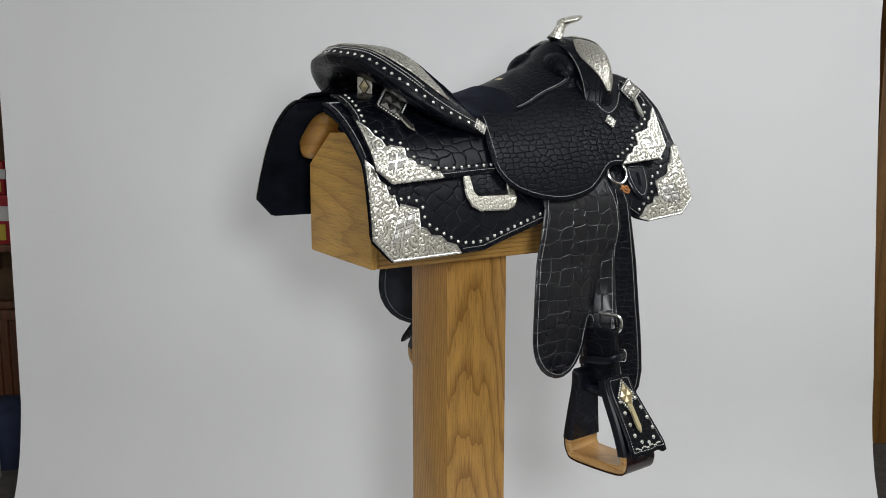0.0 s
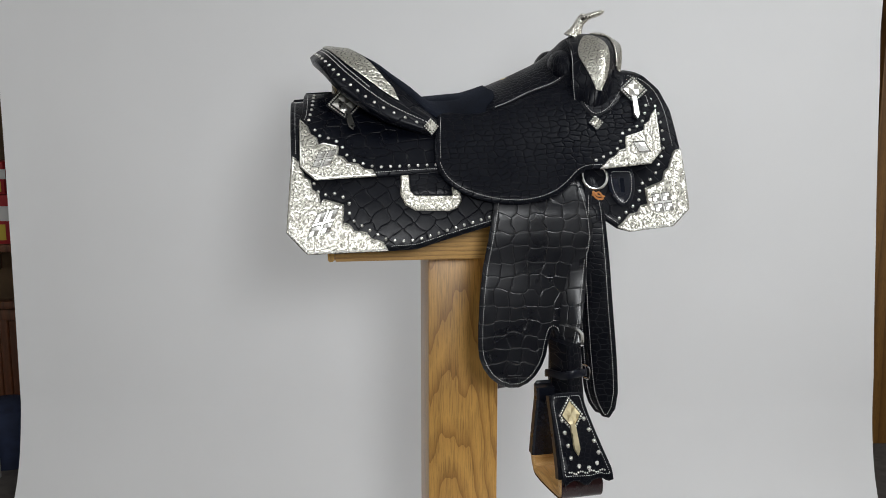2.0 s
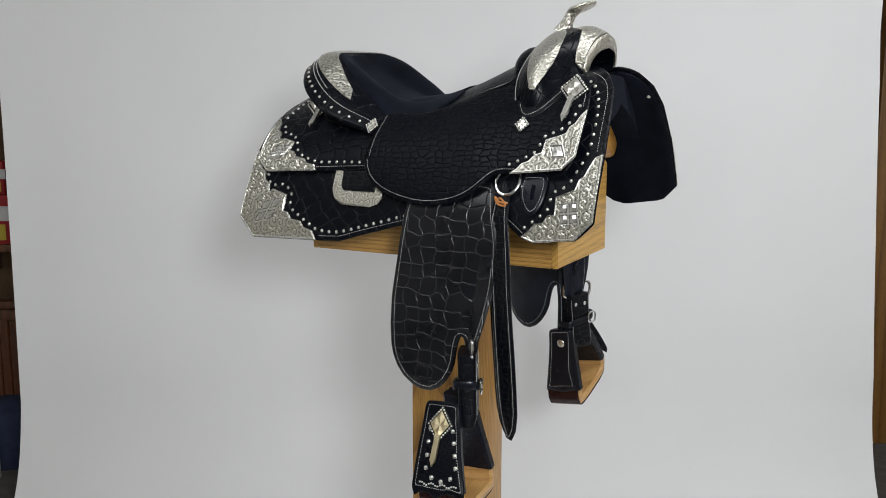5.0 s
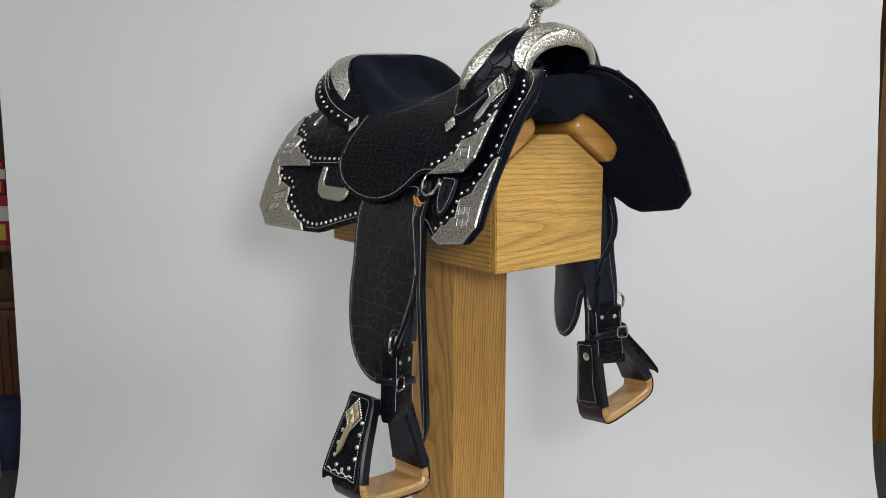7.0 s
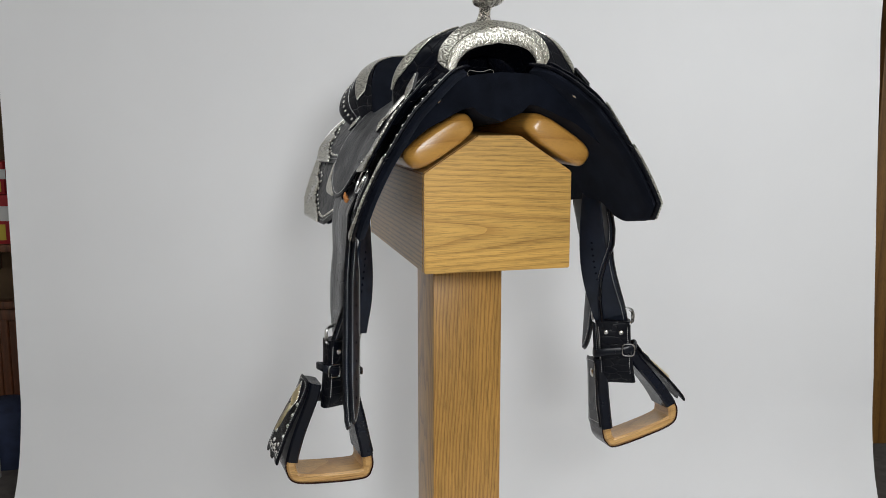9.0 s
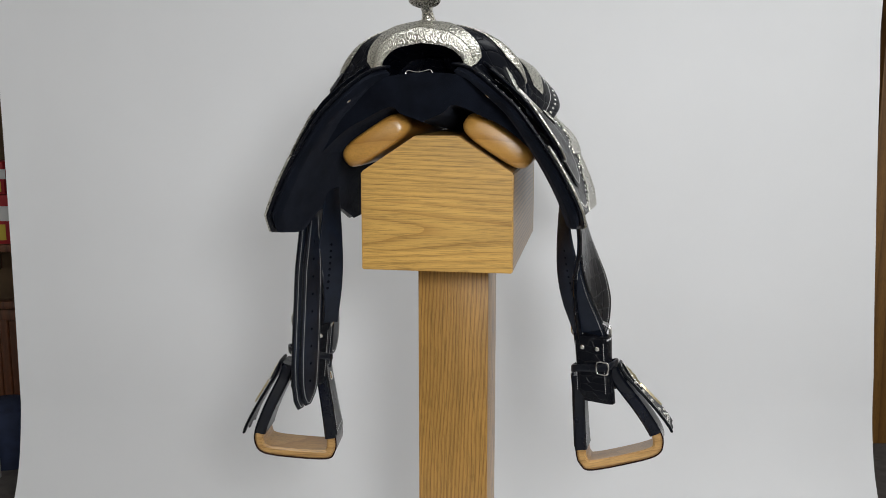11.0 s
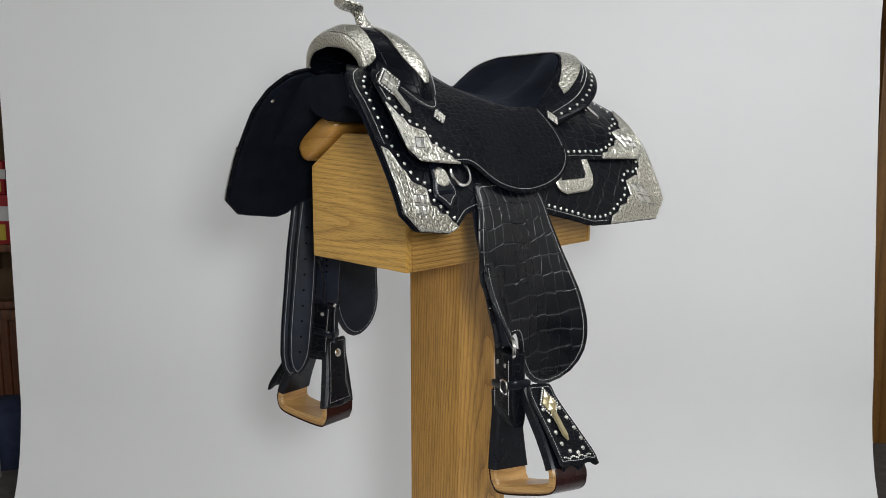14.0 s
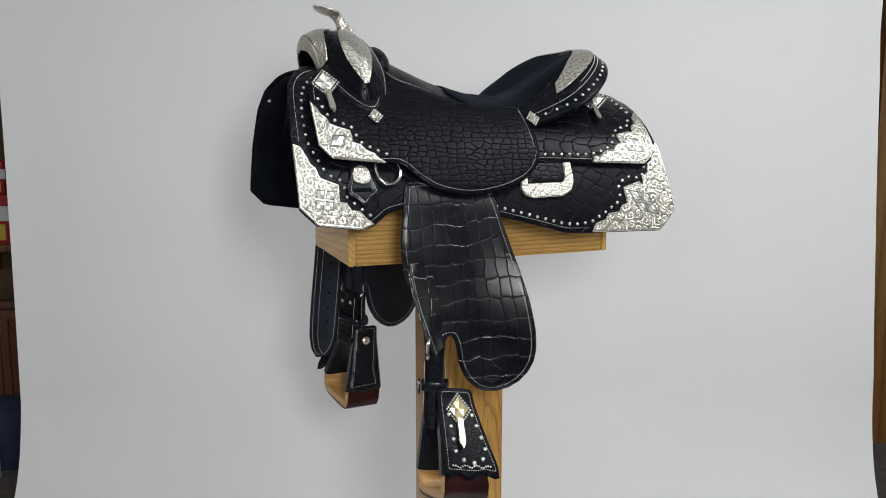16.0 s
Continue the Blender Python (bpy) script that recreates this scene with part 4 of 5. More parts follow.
CN = {
    "I": [(-0.235, 0, 1.399), (-0.220, 0.085, 1.396), (-0.185, 0.128, 1.374), (-0.13, 0.146, 1.322), (-0.062, 0.156, 1.268)],
    "O": [(-0.301, 0, 1.384), (-0.284, 0.114, 1.371), (-0.244, 0.183, 1.330), (-0.172, 0.212, 1.283), (-0.064, 0.192, 1.244)],
    "U": [(-0.283, 0, 1.360), (-0.268, 0.095, 1.347), (-0.228, 0.155, 1.308), (-0.160, 0.186, 1.266), (-0.064, 0.180, 1.236)],
    "S": [(-0.215, 0, 1.306), (-0.205, 0.08, 1.302), (-0.175, 0.13, 1.284), (-0.12, 0.155, 1.262), (-0.066, 0.160, 1.232)],
}
CANTLE = {k: spline(v, 121) for k, v in CN.items()}
CN_U, CN_V = 0.30, 0.066


def cantle_top(u, v):
    k = abs(u)
    I, O = at_line(CANTLE["I"], k), at_line(CANTLE["O"], k)
    T = (I + O) / 2 + np.array((-0.003, 0, 0.011 - 0.004 * k))
    p = catmull([I, T, O], v)
    return Vector((p[0], math.copysign(p[1], u), p[2]))


cantle_map = with_normal(lambda u, v: cantle_top(u / CN_U, v / CN_V), 0.004, 0.004)
if cantle_map(0, 0.03, 0.01).z < cantle_map(0, 0.03, 0).z:
    cantle_flip = cantle_map
    cantle_map = lambda u, v, off: cantle_flip(u, v, -off)


def build_cantle():
    def body(a, b):
        u = a * 2 - 1
        k = abs(u)
        I, O, U, S = (at_line(CANTLE[c], k) for c in "IOUS")
        if b <= 0.35:
            p = np.array(cantle_top(k, b / 0.35))
        elif b <= 0.85:
            p = catmull([O, O + (U - O) * 0.55 + np.array((-0.004, 0.004 * (k > 0.02), -0.002)), U, U + (S - U) * 0.5 + np.array((0.016, -0.012 * k, -0.004)), S], (b - 0.35) / 0.5)
        else:
            p = S + (I - S) * (b - 0.85) / 0.15
        return Vector((p[0], math.copysign(p[1], u), p[2]))

    cantle = surf("cantle", body, 72, 44, 0.62, 0.22, CROC_MID, saddle, "rolled black leather cantle with studs and silver", True, True, 60)
    plate = [(-0.235, 0.028), (-0.215, 0.012), (-0.15, 0.004), (-0.08, 0.003), (0, 0.003), (0.08, 0.003), (0.15, 0.004), (0.215, 0.012), (0.235, 0.028), (0.20, 0.030), (0.13, 0.034), (0.07, 0.036), (0, 0.036), (-0.07, 0.036), (-0.13, 0.034), (-0.20, 0.030)]
    flap("cantle_plate", plate, cantle_map, 0.0, 0.003, SILVER, cantle, "engraved silver crescent along the cantle", 0.008, 35)
    stitches("stitching", [[(u, 0.045) for u in np.linspace(-0.292, 0.292, 100)], [(u, 0.0395) for u in np.linspace(-0.19, 0.19, 70)]], cantle_map, 0.0003, cantle)
    studs([(u, 0.055) for u in np.linspace(-0.285, 0.285, 38)], cantle_map, -0.0004, cantle, exact=True)
    # a silver keeper on the back of the cantle, on both sides
    for s in (-1,):
        m = look((-0.250, s * 0.060, 1.327), (-0.250 - 0.9, s * 0.61, 1.30)) @ pose(0, 0, 0, 0, 180, 0)
        base = thing_part("cantle_badge", cantle, m, "square silver badge with gilt lozenge")
        part("plate", box(0.032, 0.036, 0.004, Matrix(), 0.001, 1), SILVER_CAST, base)
        bm = bmesh.new()
        V = [bm.verts.new(p) for p in ((0.009, 0, 0.003), (0, 0.012, 0.003), (-0.009, 0, 0.003), (0, -0.012, 0.003), (0, 0, 0.007))]
        for i in range(4):
            bm.faces.new((V[i], V[(i + 1) % 4], V[4]))
        part("recess", box(0.021, 0.021, 0.0012, place(0, 0, 0.0024) @ Matrix.Diagonal((0.8, 1.05, 1, 1)) @ pose(0, 0, 0, 0, 0, 45)), TARNISH, base, "oxidised recess")
        part("gilt_lozenge", bm, GOLD, base, "raised gilt lozenge", 10)


build_cantle()

SEAT = [(-0.238, 1.396, 0.050, 1.398), (-0.222, 1.380, 0.082, 1.394), (-0.205, 1.363, 0.106, 1.384), (-0.185, 1.347, 0.125, 1.370), (-0.15, 1.325, 0.140, 1.340), (-0.125, 1.313, 0.146, 1.318), (-0.10, 1.304, 0.150, 1.297), (-0.07, 1.300, 0.154, 1.274), (-0.02, 1.306, 0.155, 1.262), (0.03, 1.320, 0.150, 1.270), (0.08, 1.340, 0.140, 1.288), (0.12, 1.358, 0.130, 1.306), (0.16, 1.378, 0.120, 1.322), (0.19, 1.402, 0.110, 1.348), (0.215, 1.424, 0.085, 1.385)]
SEAT_T = spline(SEAT, 161)


def seat_point(x, y):
    i = np.clip(np.interp(x, SEAT_T[:, 0], np.arange(161)), 0, 159.999)
    _, zc, w, ze = at_line(SEAT_T, i / 160)
    k = abs(y) / w
    front = min(1, max(0, (x + 0.02) / 0.1))
    z = zc + (ze - zc) * k ** (2.4 - 0.6 * front) if k <= 1 else ze - (k - 1) * w * 1.2
    roll = min(1, max(0, (x + 0.235) / 0.06)) * min(1, max(0, (-0.055 - x) / 0.06))
    z += 0.019 * roll * math.sin(math.pi * min(1, max(0, (k - 0.42) / 0.6)))
    return Vector((x, y, z))


seat_map = lambda x, y, off: seat_point(x, y) + Vector((0, 0, off))


def seat_width(x):
    return float(np.interp(x, SEAT_T[:, 0], SEAT_T[:, 2]))


def build_seat():
    xs = np.linspace(-0.237, 0.214, 40)
    line = [(x, -seat_width(x) - 0.014 * min(1, max(0, (x + 0.1) / 0.05))) for x in xs] + [(x, seat_width(x) + 0.014 * min(1, max(0, (x + 0.1) / 0.05))) for x in xs[::-1]]
    seat = flap("seat", line, seat_map, -0.02, 0.0, CROC_FINE, saddle, "black alligator covered seat with suede dish", 0.013)
    tip = [(0.034, 0.118), (0.046, 0.106), (0.054, 0.090), (0.054, 0.070), (0.048, 0.050), (0.045, 0.025), (0.046, 0.0)]
    tip = tip + [(a, -b) for a, b in tip[-2::-1]]
    xs = np.linspace(-0.235, 0.02, 26)
    dish = [(x, -seat_width(x) + 0.001 - 0.012 * max(0, (x + 0.06) / 0.08)) for x in xs] + [(a, -b) for a, b in tip] + [(x, seat_width(x) - 0.001 + 0.012 * max(0, (x + 0.06) / 0.08)) for x in xs[::-1]]
    flap("suede_dish", dish, seat_map, 0.0005, 0.004, SUEDE, seat, "black suede dished seat pad", 0.012)
    for s in (-1, 1):
        seam = [(0.05, s * 0.128), (0.075, s * 0.124), (0.11, s * 0.116), (0.15, s * 0.110), (0.18, s * 0.110), (0.197, s * 0.102)]
        stitches("stitching", [spline([(x, y - s * 0.005) for x, y in seam], 40)], seat_map, 0.0006, seat, fat=0.00025)
        welt = [tuple(seat_map(x, y, 0.001)) for x, y in spline(seam, 30)]
        part("welt", tube(welt, 0.0022, 6), EDGE, seat, "braided black seam welt")
    for s in (-1, 1):
        def ear(p, q, s=s):
            la, lo = (p - 0.5) * math.pi, q * 2 * math.pi
            return Vector((0.195 + 0.029 * math.cos(la) * math.cos(lo), s * (0.064 + 0.047 * math.cos(la) * math.sin(lo)), 1.366 + 0.032 * math.sin(la) - 0.25 * 0.047 * math.cos(la) * math.sin(lo)))
        surf("seat_ear", ear, 12, 24, 0.12, 0.24, CROC_FINE, seat, "rounded alligator ear behind the swell", True, False, 60)
    part("seat_badge", box(0.030, 0.018, 0.003, place(0.098, 0.0, 1.3455) @ pose(0, 0, 0, 0, -17, 0), 0.001, 1), GOLD, seat, "small gilt badge let into the seat")


build_seat()


# ---- fenders, straps and stirrups ----
FENDER = [(0.036, 1.168), (0.022, 1.08), (0.002, 0.969), (-0.003, 0.862), (0.003, 0.818), (0.028, 0.782), (0.067, 0.766), (0.100, 0.781), (0.123, 0.818), (0.129, 0.858), (0.136, 0.882), (0.147, 0.874), (0.149, 0.84), (0.150, 0.79), (0.164, 0.79), (0.165, 0.86), (0.168, 0.915), (0.182, 0.958), (0.201, 0.99), (0.211, 1.042), (0.205, 1.094), (0.187, 1.168)]


def fender_point(x, z, off, s):
    y = np.interp(z, (0.75, 0.81, 0.95, 1.05, 1.10, 1.12, 1.15, 1.18), (0.249, 0.251, 0.257, 0.257, 0.250, 0.243, 0.226, 0.208))
    curl, low = max(0.0, x - 0.125), min(1.0, max(0.0, (1.11 - z) / 0.24))
    low = low * low * (3 - 2 * low)
    y += 0.010 * low * math.sin(max(0, min(1, x / 0.2)) * math.pi) - curl * 0.40 * min(1.0, max(0.0, (1.02 - z) / 0.12)) + (0.09 if s < 0 else 0.17) * max(0.0, 0.95 - z) * min(1, curl / 0.03)
    y += (0.22 if s < 0 else 0.88) * (0.02 * math.log1p(math.exp(min(30.0, (0.07 - x) / 0.02)))) * low
    if s < 0:
        y += 0.011 * min(1, max(0, (z - 1.0) / 0.09))
    if s > 0:
        x -= 0.022 * min(1, max(0, (1.13 - z) / 0.27)) * min(1, max(0, (0.165 - x) / 0.03))
    return Vector((x, s * (y + off), z))


def build_fender(s):
    f = lambda x, z, off: fender_point(x, z, off, s)
    line = soften(FENDER, 1)
    fender = flap("fender", line, f, -0.003, 0.003, CROC_BELLY if s < 0 else CROC_ROWS, saddle, "broad black alligator fender with stitched edge", 0.012)
    flap("fender_lining", inset(line, 0.002, 0.012), f, -0.006, -0.0032, STRAP, fender, "dull black leather lining", 0.014)
    hem = inset(line, 0.0075)
    stitches("stitching", [[tuple(p) for p in hem if p[1] < 1.1][3:-3]], lambda x, z, off: f(x, z, -off), 0.006, fender)
    e = inset(line, 0.006)
    stitches("stitching", [[tuple(p) for p in e if p[1] < 1.15][3:-3]], f, 0.003, fender)
    # pressed maker's mark
    ring = [tuple(f(0.066 + 0.016 * math.cos(a), 0.803 + 0.016 * math.sin(a), 0.0034)) for a in np.linspace(0, 2 * math.pi, 24, endpoint=False)]
    part("pressed_mark", tube(ring, 0.0011, 6, True), EDGE, fender, "round mark pressed into the leather")
    bar = [tuple(f(0.052 + 0.028 * a, 0.792, 0.0034)) for a in np.linspace(0, 1, 5)]
    part("pressed_mark", tube(bar, 0.0014, 6), EDGE, fender, "round mark pressed into the leather")

    yc = 0.272 if s < 0 else 0.283
    # the tongue of the fender twists to hang across the saddle
    if s < 0:
        line3 = spline([(0.166, -0.256, 1.02), (0.161, -0.254, 0.95), (0.157, -0.260, 0.88), (0.155, -0.267, 0.83), (0.154, -0.273, 0.762)], 40)
    else:
        line3 = spline([(0.162, 0.256, 1.02), (0.156, 0.262, 0.95), (0.150, 0.276, 0.88), (0.146, 0.284, 0.83), (0.144, 0.290, 0.765)], 40)

    def tongue(u, v, off):
        k = min(max(v / 0.25, 0.0), 1.0)
        p, q = at_line(line3, max(0, k - 0.02)), at_line(line3, min(1, k + 0.02))
        w = min(1.0, k / 0.75)
        w = w * w * (3 - 2 * w)
        turn = radians(3 + 60 * w)
        across = Vector((math.cos(turn), s * math.sin(turn), 0))
        out = (Vector(q) - Vector(p)).normalized().cross(across).normalized()
        out = out if out.x * -1 + out.y * s * 0.3 > 0 else -out
        return Vector(at_line(line3, k)) + across * u + out * off

    edge_t = [(-0.020, 0.0), (0.037, 0.0), (0.038, 0.06), (0.036, 0.14), (0.035, 0.25), (-0.034, 0.25), (-0.033, 0.12), (-0.026, 0.06)]
    tg = flap("fender_tongue", edge_t, tongue, -0.0025, 0.0025, CROC_BELLY, fender, "black alligator tongue of the fender", 0.012)
    flap("tongue_lining", inset(edge_t, 0.0015, 0.01), tongue, -0.005, -0.0027, STRAP, tg, "dull bluish black leather lining", 0.012)
    stitches("stitching", [[(0.031, v) for v in np.linspace(0.01, 0.245, 50)], [(-0.029, v) for v in np.linspace(0.12, 0.245, 30)]], lambda u, v, off: tongue(u, v, -off), 0.005, tg)
    stitches("stitching", [[(0.032, v) for v in np.linspace(0.01, 0.245, 50)], [(-0.029, v) for v in np.linspace(0.12, 0.245, 30)]], tongue, 0.0025, tg)
    path = spline([(0.172, s * 0.222, 1.13), (0.170, s * 0.228, 1.03), (0.166, s * (0.236 + (yc - 0.272) * 0.6), 0.95), (0.160, s * (yc - (0.022 if s < 0 else 0.010)), 0.864)], 20)
    strap = part("stirrup_leather", band(path, lambda t: 0.058, lambda t: (1 - 0.6 * min(1, t * 1.25), 0.15 * s + s * 0.8 * min(1, t * 1.25), 0), 0.006), STRAP, saddle, "dull black stirrup leather with punched holes")
    for i in range(8):
        p = Vector(path[7 + i])
        t = (7 + i) / 19
        a = Vector((1 - 0.6 * min(1, t * 1.25), 0.15 * s + s * 0.8 * min(1, t * 1.25), 0)).normalized()
        n = a.cross(Vector((0, 0, 1)))
        n = n if n.x > 0 else -n
        ob = new("hole", HOLE)
        ob.parent = strap
        ob.matrix_local = Matrix.Translation(p + n * 0.003) @ n.to_track_quat("Z", "Y").to_matrix().to_4x4()
    # buckle, doubled neck of the leather, hobble strap
    loop = [(0.165 + 0.004 * math.cos(a), s * (yc + 0.040 * np.sign(math.cos(a)) * abs(math.cos(a)) ** 0.45), 0.876 + 0.018 * np.sign(math.sin(a)) * abs(math.sin(a)) ** 0.6) for a in np.linspace(0, 2 * math.pi, 36, endpoint=False)]
    roller = part("buckle", tube(loop, 0.0034, 8, True), STEEL, saddle, "polished steel roller buckle")

    def neck(a, b):
        z = 0.866 - 0.128 * a
        t = b * 2 * math.pi
        shut = 1 - 0.35 * max(0, (a - 0.8) / 0.2) ** 2
        wy = 0.036 - 0.003 * math.sin(a * math.pi)
        x = 0.158 + 0.004 * a + 0.017 * shut * np.sign(math.cos(t)) * abs(math.cos(t)) ** 0.6
        y = yc + (0.012 if s < 0 else 0.014) * a + wy * np.sign(math.sin(t)) * abs(math.sin(t)) ** 0.25
        return Vector((x, s * y, z))

    body = surf("leather_neck", neck, 14, 36, 0.14, 0.2, CROC_STRAP, saddle, "doubled black alligator strap holding the stirrup", True, True, 50)
    for d in (-0.015, 0.015):
        ob = new("rivet", STUD)
        ob.parent = body
        ob.matrix_local = Matrix.Translation((0.1752, s * (yc + d + 0.002), 0.843)) @ pose(0, 0, 0, 0, 90, 0) @ Matrix.Diagonal((1.4, 1.4, 0.8, 1))
    for d in (-1, 1):
        lines = [[(0.855 - 0.0042 * i, yc + 0.012 * i / 30 + d * 0.0285) for i in range(24)]]
        stitches("stitching", lines, lambda z, y, off: Vector((0.158 + 0.004 * (0.866 - z) / 0.142 + 0.0165 + off, s * y, z)), 0.0, body)
    hob = [(0.158 + 0.023 * np.sign(math.cos(t)) * abs(math.cos(t)) ** 0.6, s * (yc + 0.006 + 0.042 * np.sign(math.sin(t)) * abs(math.sin(t)) ** 0.5), 0.806 + 0.010 * math.sin(t)) for t in np.linspace(0, 2 * math.pi, 41)]
    hobble = part("hobble_strap", band(hob, 0.014, (0, 0, 1), 0.005), SMOOTH, saddle, "narrow black strap buckled round the leathers")
    bk = [(0.185, s * (yc + 0.032 + 0.012 * np.sign(math.cos(a)) * abs(math.cos(a)) ** 0.5), 0.810 + 0.012 * np.sign(math.sin(a)) * abs(math.sin(a)) ** 0.5) for a in np.linspace(0, 2 * math.pi, 20, endpoint=False)]
    part("buckle", tube(bk, 0.0018, 6, True), STEEL, hobble, "small steel buckle")
    # the strap hangs turned, its outer edge forward
    pivot = place(0.158, s * yc, 0)
    for ob in (body, hobble, roller):
        ob.matrix_basis = pivot @ pose(0, 0, -0.008, 0, 0, -22 * s) @ pivot.inverted()


U_PATH = [(0.036, -0.004), (0.044, -0.03), (0.072, -0.088), (0.090, -0.136), (0.091, -0.160), (0.076, -0.177), (0.02, -0.184), (-0.046, -0.186), (-0.060, -0.176), (-0.063, -0.154), (-0.053, -0.088), (-0.042, -0.03), (-0.039, -0.006)]
U_LINE = spline(U_PATH, 97)


def build_stirrup(s):
    if s < 0:
        m = place(0.147, -0.294, 0.777) @ pose(0, 0, 0, 0, 0, 6)
    else:
        m = place(0.131, 0.292, 0.787) @ pose(0, 0, 0, 14, -8, -5)
    st = thing_part("stirrup", saddle, m, "wooden stirrup covered in studded black leather")
    fx = 1 if s < 0 else -1
    T = np.gradient(U_LINE, axis=0)
    T /= np.linalg.norm(T, axis=1)[:, None]
    N = np.stack([-T[:, 1], T[:, 0]], 1)

    def hoop(lo, hi, i0, i1, grow=0.0):
        rows = []
        for i in range(i0, i1 + 1):
            p, n = U_LINE[i], N[i]
            deep = np.interp(p[1], (-0.19, -0.15, -0.03, 0.02), (0.041, 0.041, 0.026, 0.024)) + grow
            mid = np.interp(p[1], (-0.19, 0.0), (0.012, -0.010))
            r = min(0.004, (hi - lo) / 3)
            row = []
            for x, h in ((-deep, lo + r), (-deep + r, lo), (deep - r, lo), (deep, lo + r), (deep, hi - r), (deep - r, hi), (-deep + r, hi), (-deep, hi - r)):
                q = p + n * h
                row.append((fx * (mid + x), s * q[0], q[1]))
            rows.append(row)
        return grid_mesh(rows, False, True, True)

    inward = 1 if (N[48][1] > 0) else -1
    a, b = (-0.004, 0.013) if inward > 0 else (-0.013, 0.004)
    part("tread", hoop(a, b, 20, 78), OAK_TREAD, st, "pale varnished wooden tread")
    c, d = (-0.0068, -0.0042) if inward > 0 else (0.0042, 0.0068)
    part("binding", hoop(c, d, 22, 78, -0.002), MAROON, st, "dark oxblood outer binding")
    part("leg", hoop(a - 0.003, b + 0.003, 0, 25, 0.003), SMOOTH, st, "smooth black leather covered leg")
    part("leg", hoop(a - 0.003, b + 0.003, 73, 96, 0.003), SMOOTH, st, "smooth black leather covered leg")
    top = [(-0.010 * fx, s * (-0.046 + 0.1 * i / 6), -0.038) for i in range(7)]
    part("top_bar", tube(top, 0.010, 10), SMOOTH, st, "leather wrapped top bar")

    def leg(i0, i1):
        L = U_LINE[i0:i1]
        o = np.argsort(L[:, 1])
        L, M = L[o], N[i0:i1][o]

        def f(x, z, off):
            y = np.interp(z, L[:, 1], L[:, 0])
            ny = np.interp(z, L[:, 1], M[:, 0]) * -inward
            nz = np.interp(z, L[:, 1], M[:, 1]) * -inward
            return Vector((fx * x, s * (y + ny * off), z + nz * off))
        return f

    outer, inner = leg(0, 33), leg(66, 97)
    flare = lambda x, z, off: outer(x, z, off + 0.014 * min(1.0, max(0.0, -z / 0.14)) ** 1.3)
    panel = [(-0.037, -0.006), (-0.031, -0.001), (0.018, -0.001), (0.023, -0.007), (0.026, -0.03), (0.040, -0.085), (0.060, -0.142), (0.047, -0.143), (0.036, -0.137), (0.020, -0.139), (0.007, -0.147), (-0.006, -0.139), (-0.020, -0.138), (-0.036, -0.147), (-0.037, -0.10), (-0.038, -0.02)]
    front = flap("outer_panel", soften(panel, 1), flare, 0.009, 0.014, CROC_TINY, st, "flared black alligator stirrup panel with silver studs", 0.01)
    e = inset(panel, 0.005)
    stitches("stitching", [[tuple(p) for p in e if p[1] > -0.135]], flare, 0.014, front)
    studs([(0.008 + 0.030 * t, -0.132 + 0.004 * abs(math.sin(t * 4.7))) for t in np.linspace(-1.05, 1.15, 17)], flare, 0.0135, front, mesh=BEAD, name="bead", exact=True)
    V = [(-0.022, -0.048), (-0.021, -0.068), (-0.019, -0.088), (-0.017, -0.107), (-0.004, -0.120), (0.014, -0.124), (0.030, -0.118), (0.036, -0.102), (0.031, -0.084), (0.025, -0.066), (0.019, -0.048)]
    studs(V, flare, 0.014, front, mesh=BIG_STUD, exact=True)
    lozenge("concho", frame_on(lambda x, z, o: flare(x, -z, o), -0.005, 0.040, 0.0155, 0), 0.0185, 0.026, front, GOLD, "pale gilt lozenge concho with strap tip", tail=0.056, lift=7)
    back = [(-0.034, -0.008), (-0.030, -0.003), (0.014, -0.003), (0.019, -0.009), (0.023, -0.04), (0.038, -0.12), (0.046, -0.142), (0.034, -0.147), (0.008, -0.150), (-0.016, -0.147), (-0.028, -0.142), (-0.022, -0.10), (-0.030, -0.04)]
    rear = flap("inner_panel", back, inner, 0.004, 0.009, SMOOTH, st, "plain black leather inner stirrup panel", 0.01)
    e = inset(back, 0.005)
    stitches("stitching", [[tuple(p) for p in e if p[1] > -0.138]], inner, 0.009, rear)
    ob = new("rivet", STUD)
    ob.parent = rear
    ob.matrix_local = frame_on(lambda x, z, o: inner(x, -z, o), -0.006, 0.035, 0.009) @ Matrix.Diagonal((2.8, 2.8, 1.0, 1))


fixed = set(saddle.children)
for side in (-1, 1):
    build_fender(side)
    build_stirrup(side)


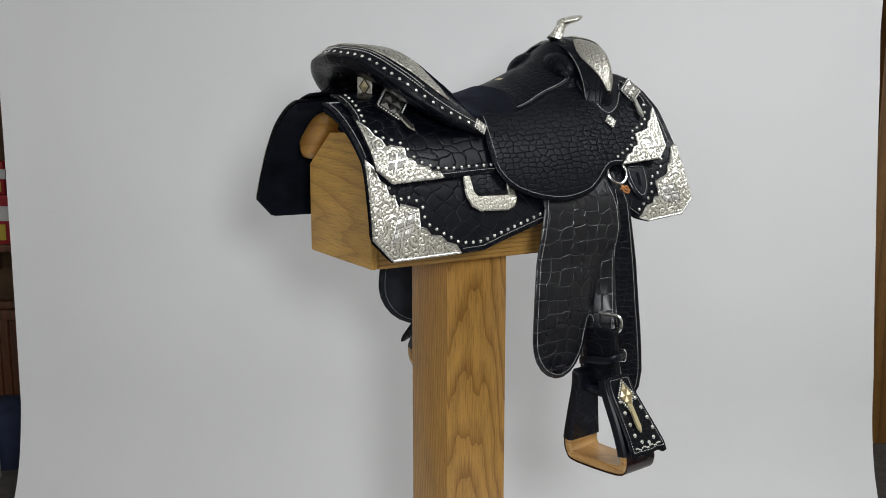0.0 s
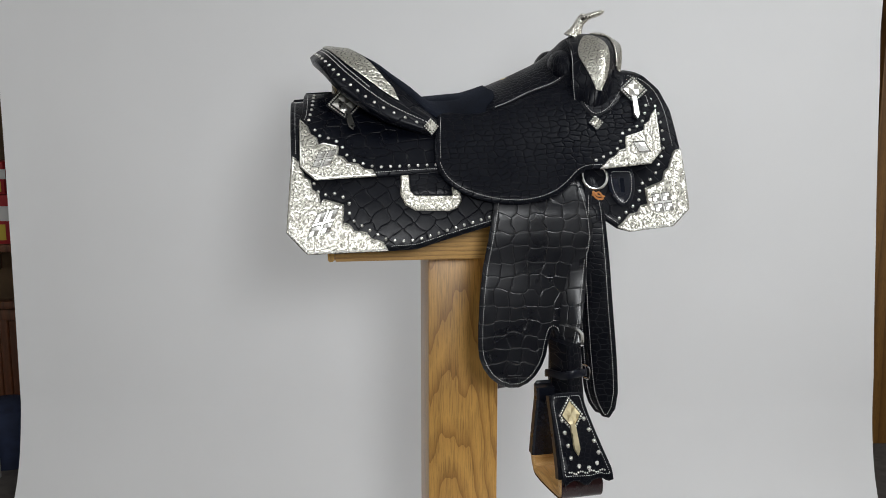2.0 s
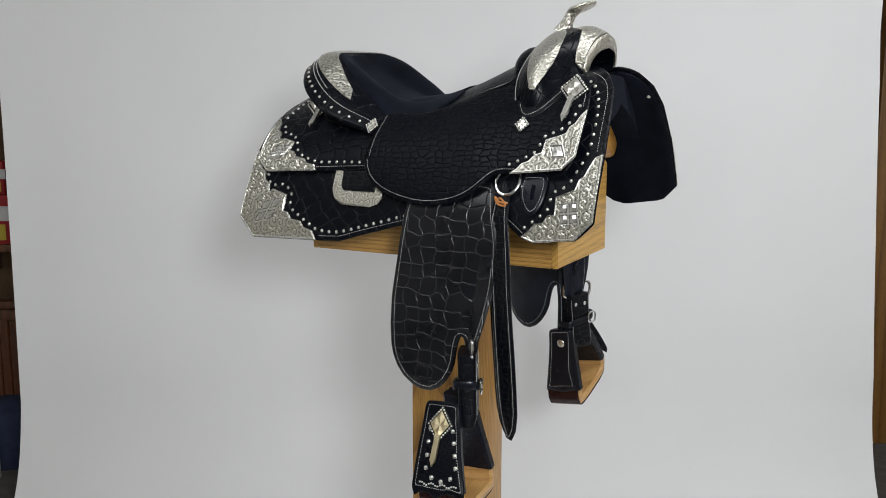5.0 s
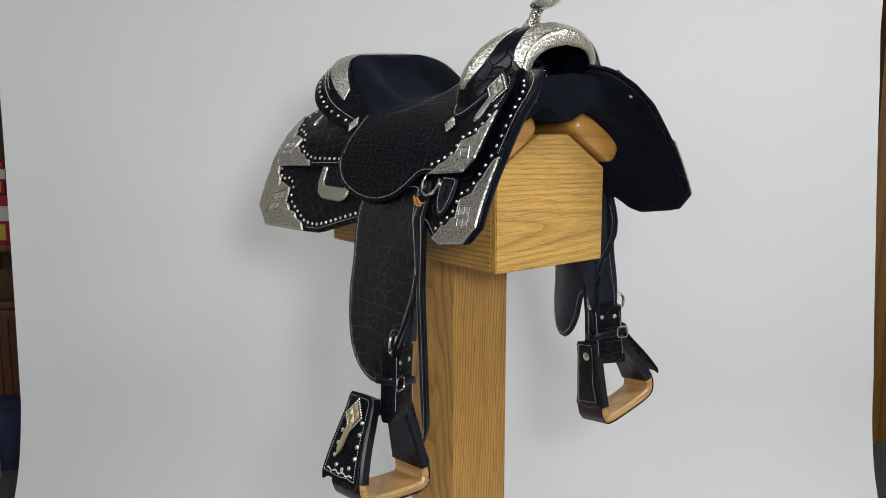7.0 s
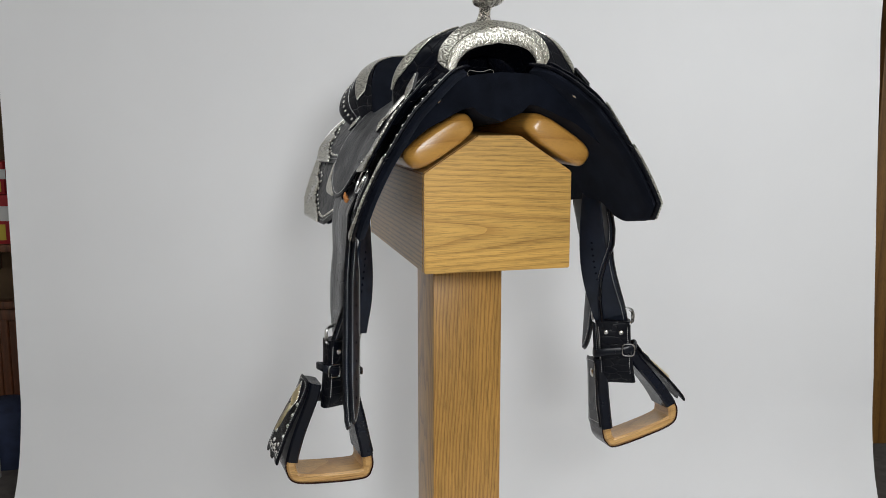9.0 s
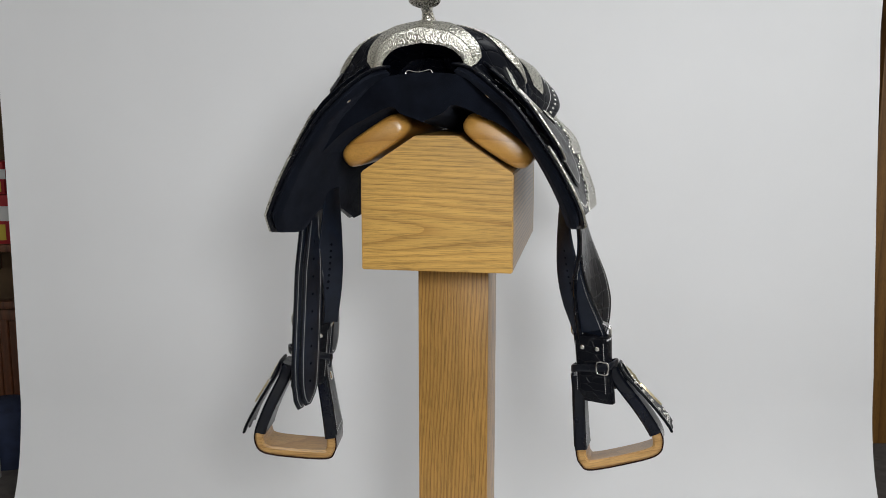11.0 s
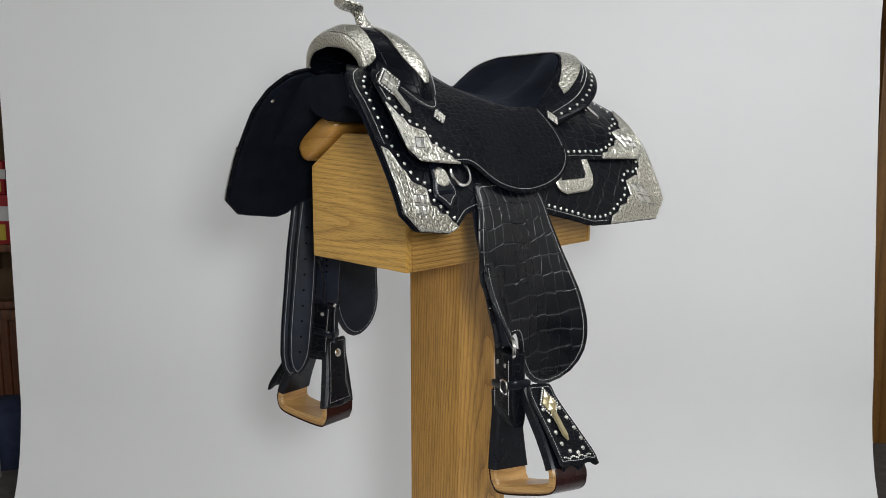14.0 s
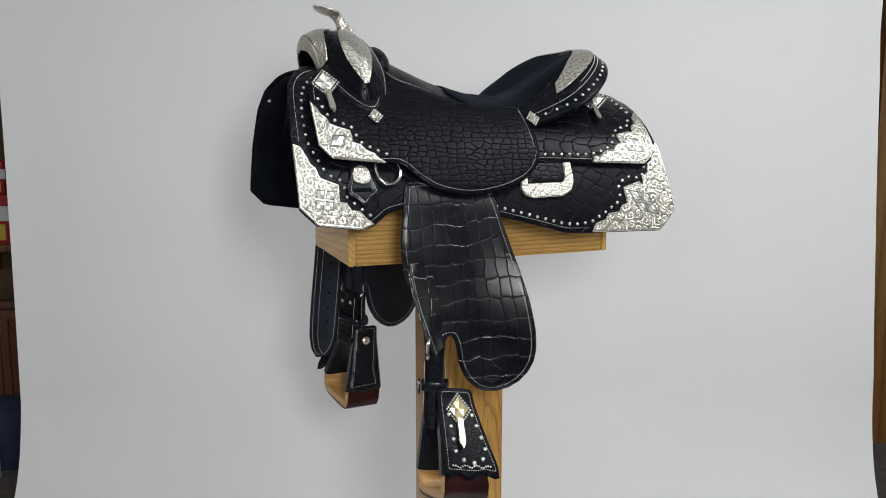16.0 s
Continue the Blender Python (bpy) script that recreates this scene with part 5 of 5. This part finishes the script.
def build_billets():
    """The two off-side billets, tied at the top with a tan lace."""
    for y0, dx, z1 in ((-0.262, 0.0, 0.698), (-0.250, -0.010, 0.705)):
        def f(x, z, off, y0=y0, dx=dx):
            mid = dx + float(np.interp(z, (0.74, 0.80, 0.95, 1.05, 1.16), (0.240, 0.2335, 0.2215, 0.2145, 0.2105)))
            turn = radians(28) * min(1.0, max(0.0, (1.13 - z) / 0.15))
            u = (x - mid) * (1 + 0.2 * turn / radians(28))
            y = y0 - 0.012 * (1.15 - z) / 0.45 + 0.02 * max(0, z - 1.1) / 0.05
            return Vector((mid + u * math.cos(turn) - off * math.sin(turn), y - u * math.sin(turn) - off * math.cos(turn), z))

        line = [(0.199, 1.16), (0.196, 1.05), (0.200, 0.95), (0.213, 0.80), (0.221, 0.74), (0.242, z1), (0.259, 0.735), (0.254, 0.82), (0.243, 0.93), (0.233, 1.05), (0.222, 1.16)]
        line = [(x + dx, z) for x, z in line]
        b = flap("billet", soften(line, 1), f, -0.0025, 0.0025, CROC_STRAP, saddle, "long black alligator billet strap with pointed tip", 0.012)
        e = inset(soften(line, 1), 0.0045)
        stitches("stitching", [[tuple(p) for p in e if p[1] < 1.13]], f, 0.0025, b)
        g = lambda x, z, off, f=f: f(x, z, -off)
        back = flap("billet_lining", inset(soften(line, 1), 0.0012, 0.008), g, 0.0024, 0.0036, STRAP, b, "smooth black leather backing with punched holes", 0.014)
        for k in range(9):
            z = 0.76 + 0.034 * k
            ob = new("hole", HOLE)
            ob.parent = back
            ob.matrix_local = frame_on(lambda x, v, o, g=g: g(x, -v, o), float(np.interp(z, (0.74, 0.80, 0.95, 1.05), (0.240, 0.2335, 0.2215, 0.2145))) + dx, -z, 0.0035)
        stitches("stitching", [[tuple(p) for p in e if p[1] < 1.13]], g, 0.0036, b)
    lace = [(0.207, -0.264, 1.128), (0.218, -0.270, 1.134), (0.226, -0.268, 1.122), (0.213, -0.270, 1.124), (0.207, -0.268, 1.136), (0.216, -0.271, 1.128), (0.230, -0.266, 1.126)]
    part("tan_lace", tube(spline(lace, 30), 0.0019, 6), TAN, saddle, "knotted tan leather lace")


build_billets()
# what hangs stays plumb though the saddle leans
for hung in set(saddle.children) - fixed:
    hung.matrix_basis = LEAN.inverted() @ hung.matrix_basis


def build_bars():
    """The padded tree bars under the skirts, which rest on the rails."""
    def ring(p, q):
        x = -0.25 + 0.58 * p
        deep = 0.068 + 0.016 * max(0.0, min(1.0, (x + 0.3) / 0.6))
        if q < 0.5:
            u, off = q * 4 - 1, -0.0200
        else:
            u = 3 - q * 4
            off = -0.0200 - deep * (1 - abs(u)) ** 1.1
        d = drape(x, 0.24 * abs(u), off, 1)
        return Vector((x, math.copysign(max(d.y, 0), u), d.z))

    surf("tree_pad", ring, 24, 60, 0.6, 0.5, SUEDE, saddle, "black suede pad of the tree resting on the rails", True, True, 60)


build_bars()


# ---- what moves ----
def motions():
    rows_stand, rows_saddle = [], []
    for i in range(33):
        t = i * 0.5
        a = 11.9113 * t - 31.6 + 0.003727 * (t - 8) ** 2
        m = Matrix.Rotation(radians(-a), 4, "Z")
        rows_stand.append((t, m))
        rows_saddle.append((t, m @ LEAN))
    walk(stand, rows_stand)
    walk(saddle, rows_saddle)


motions()
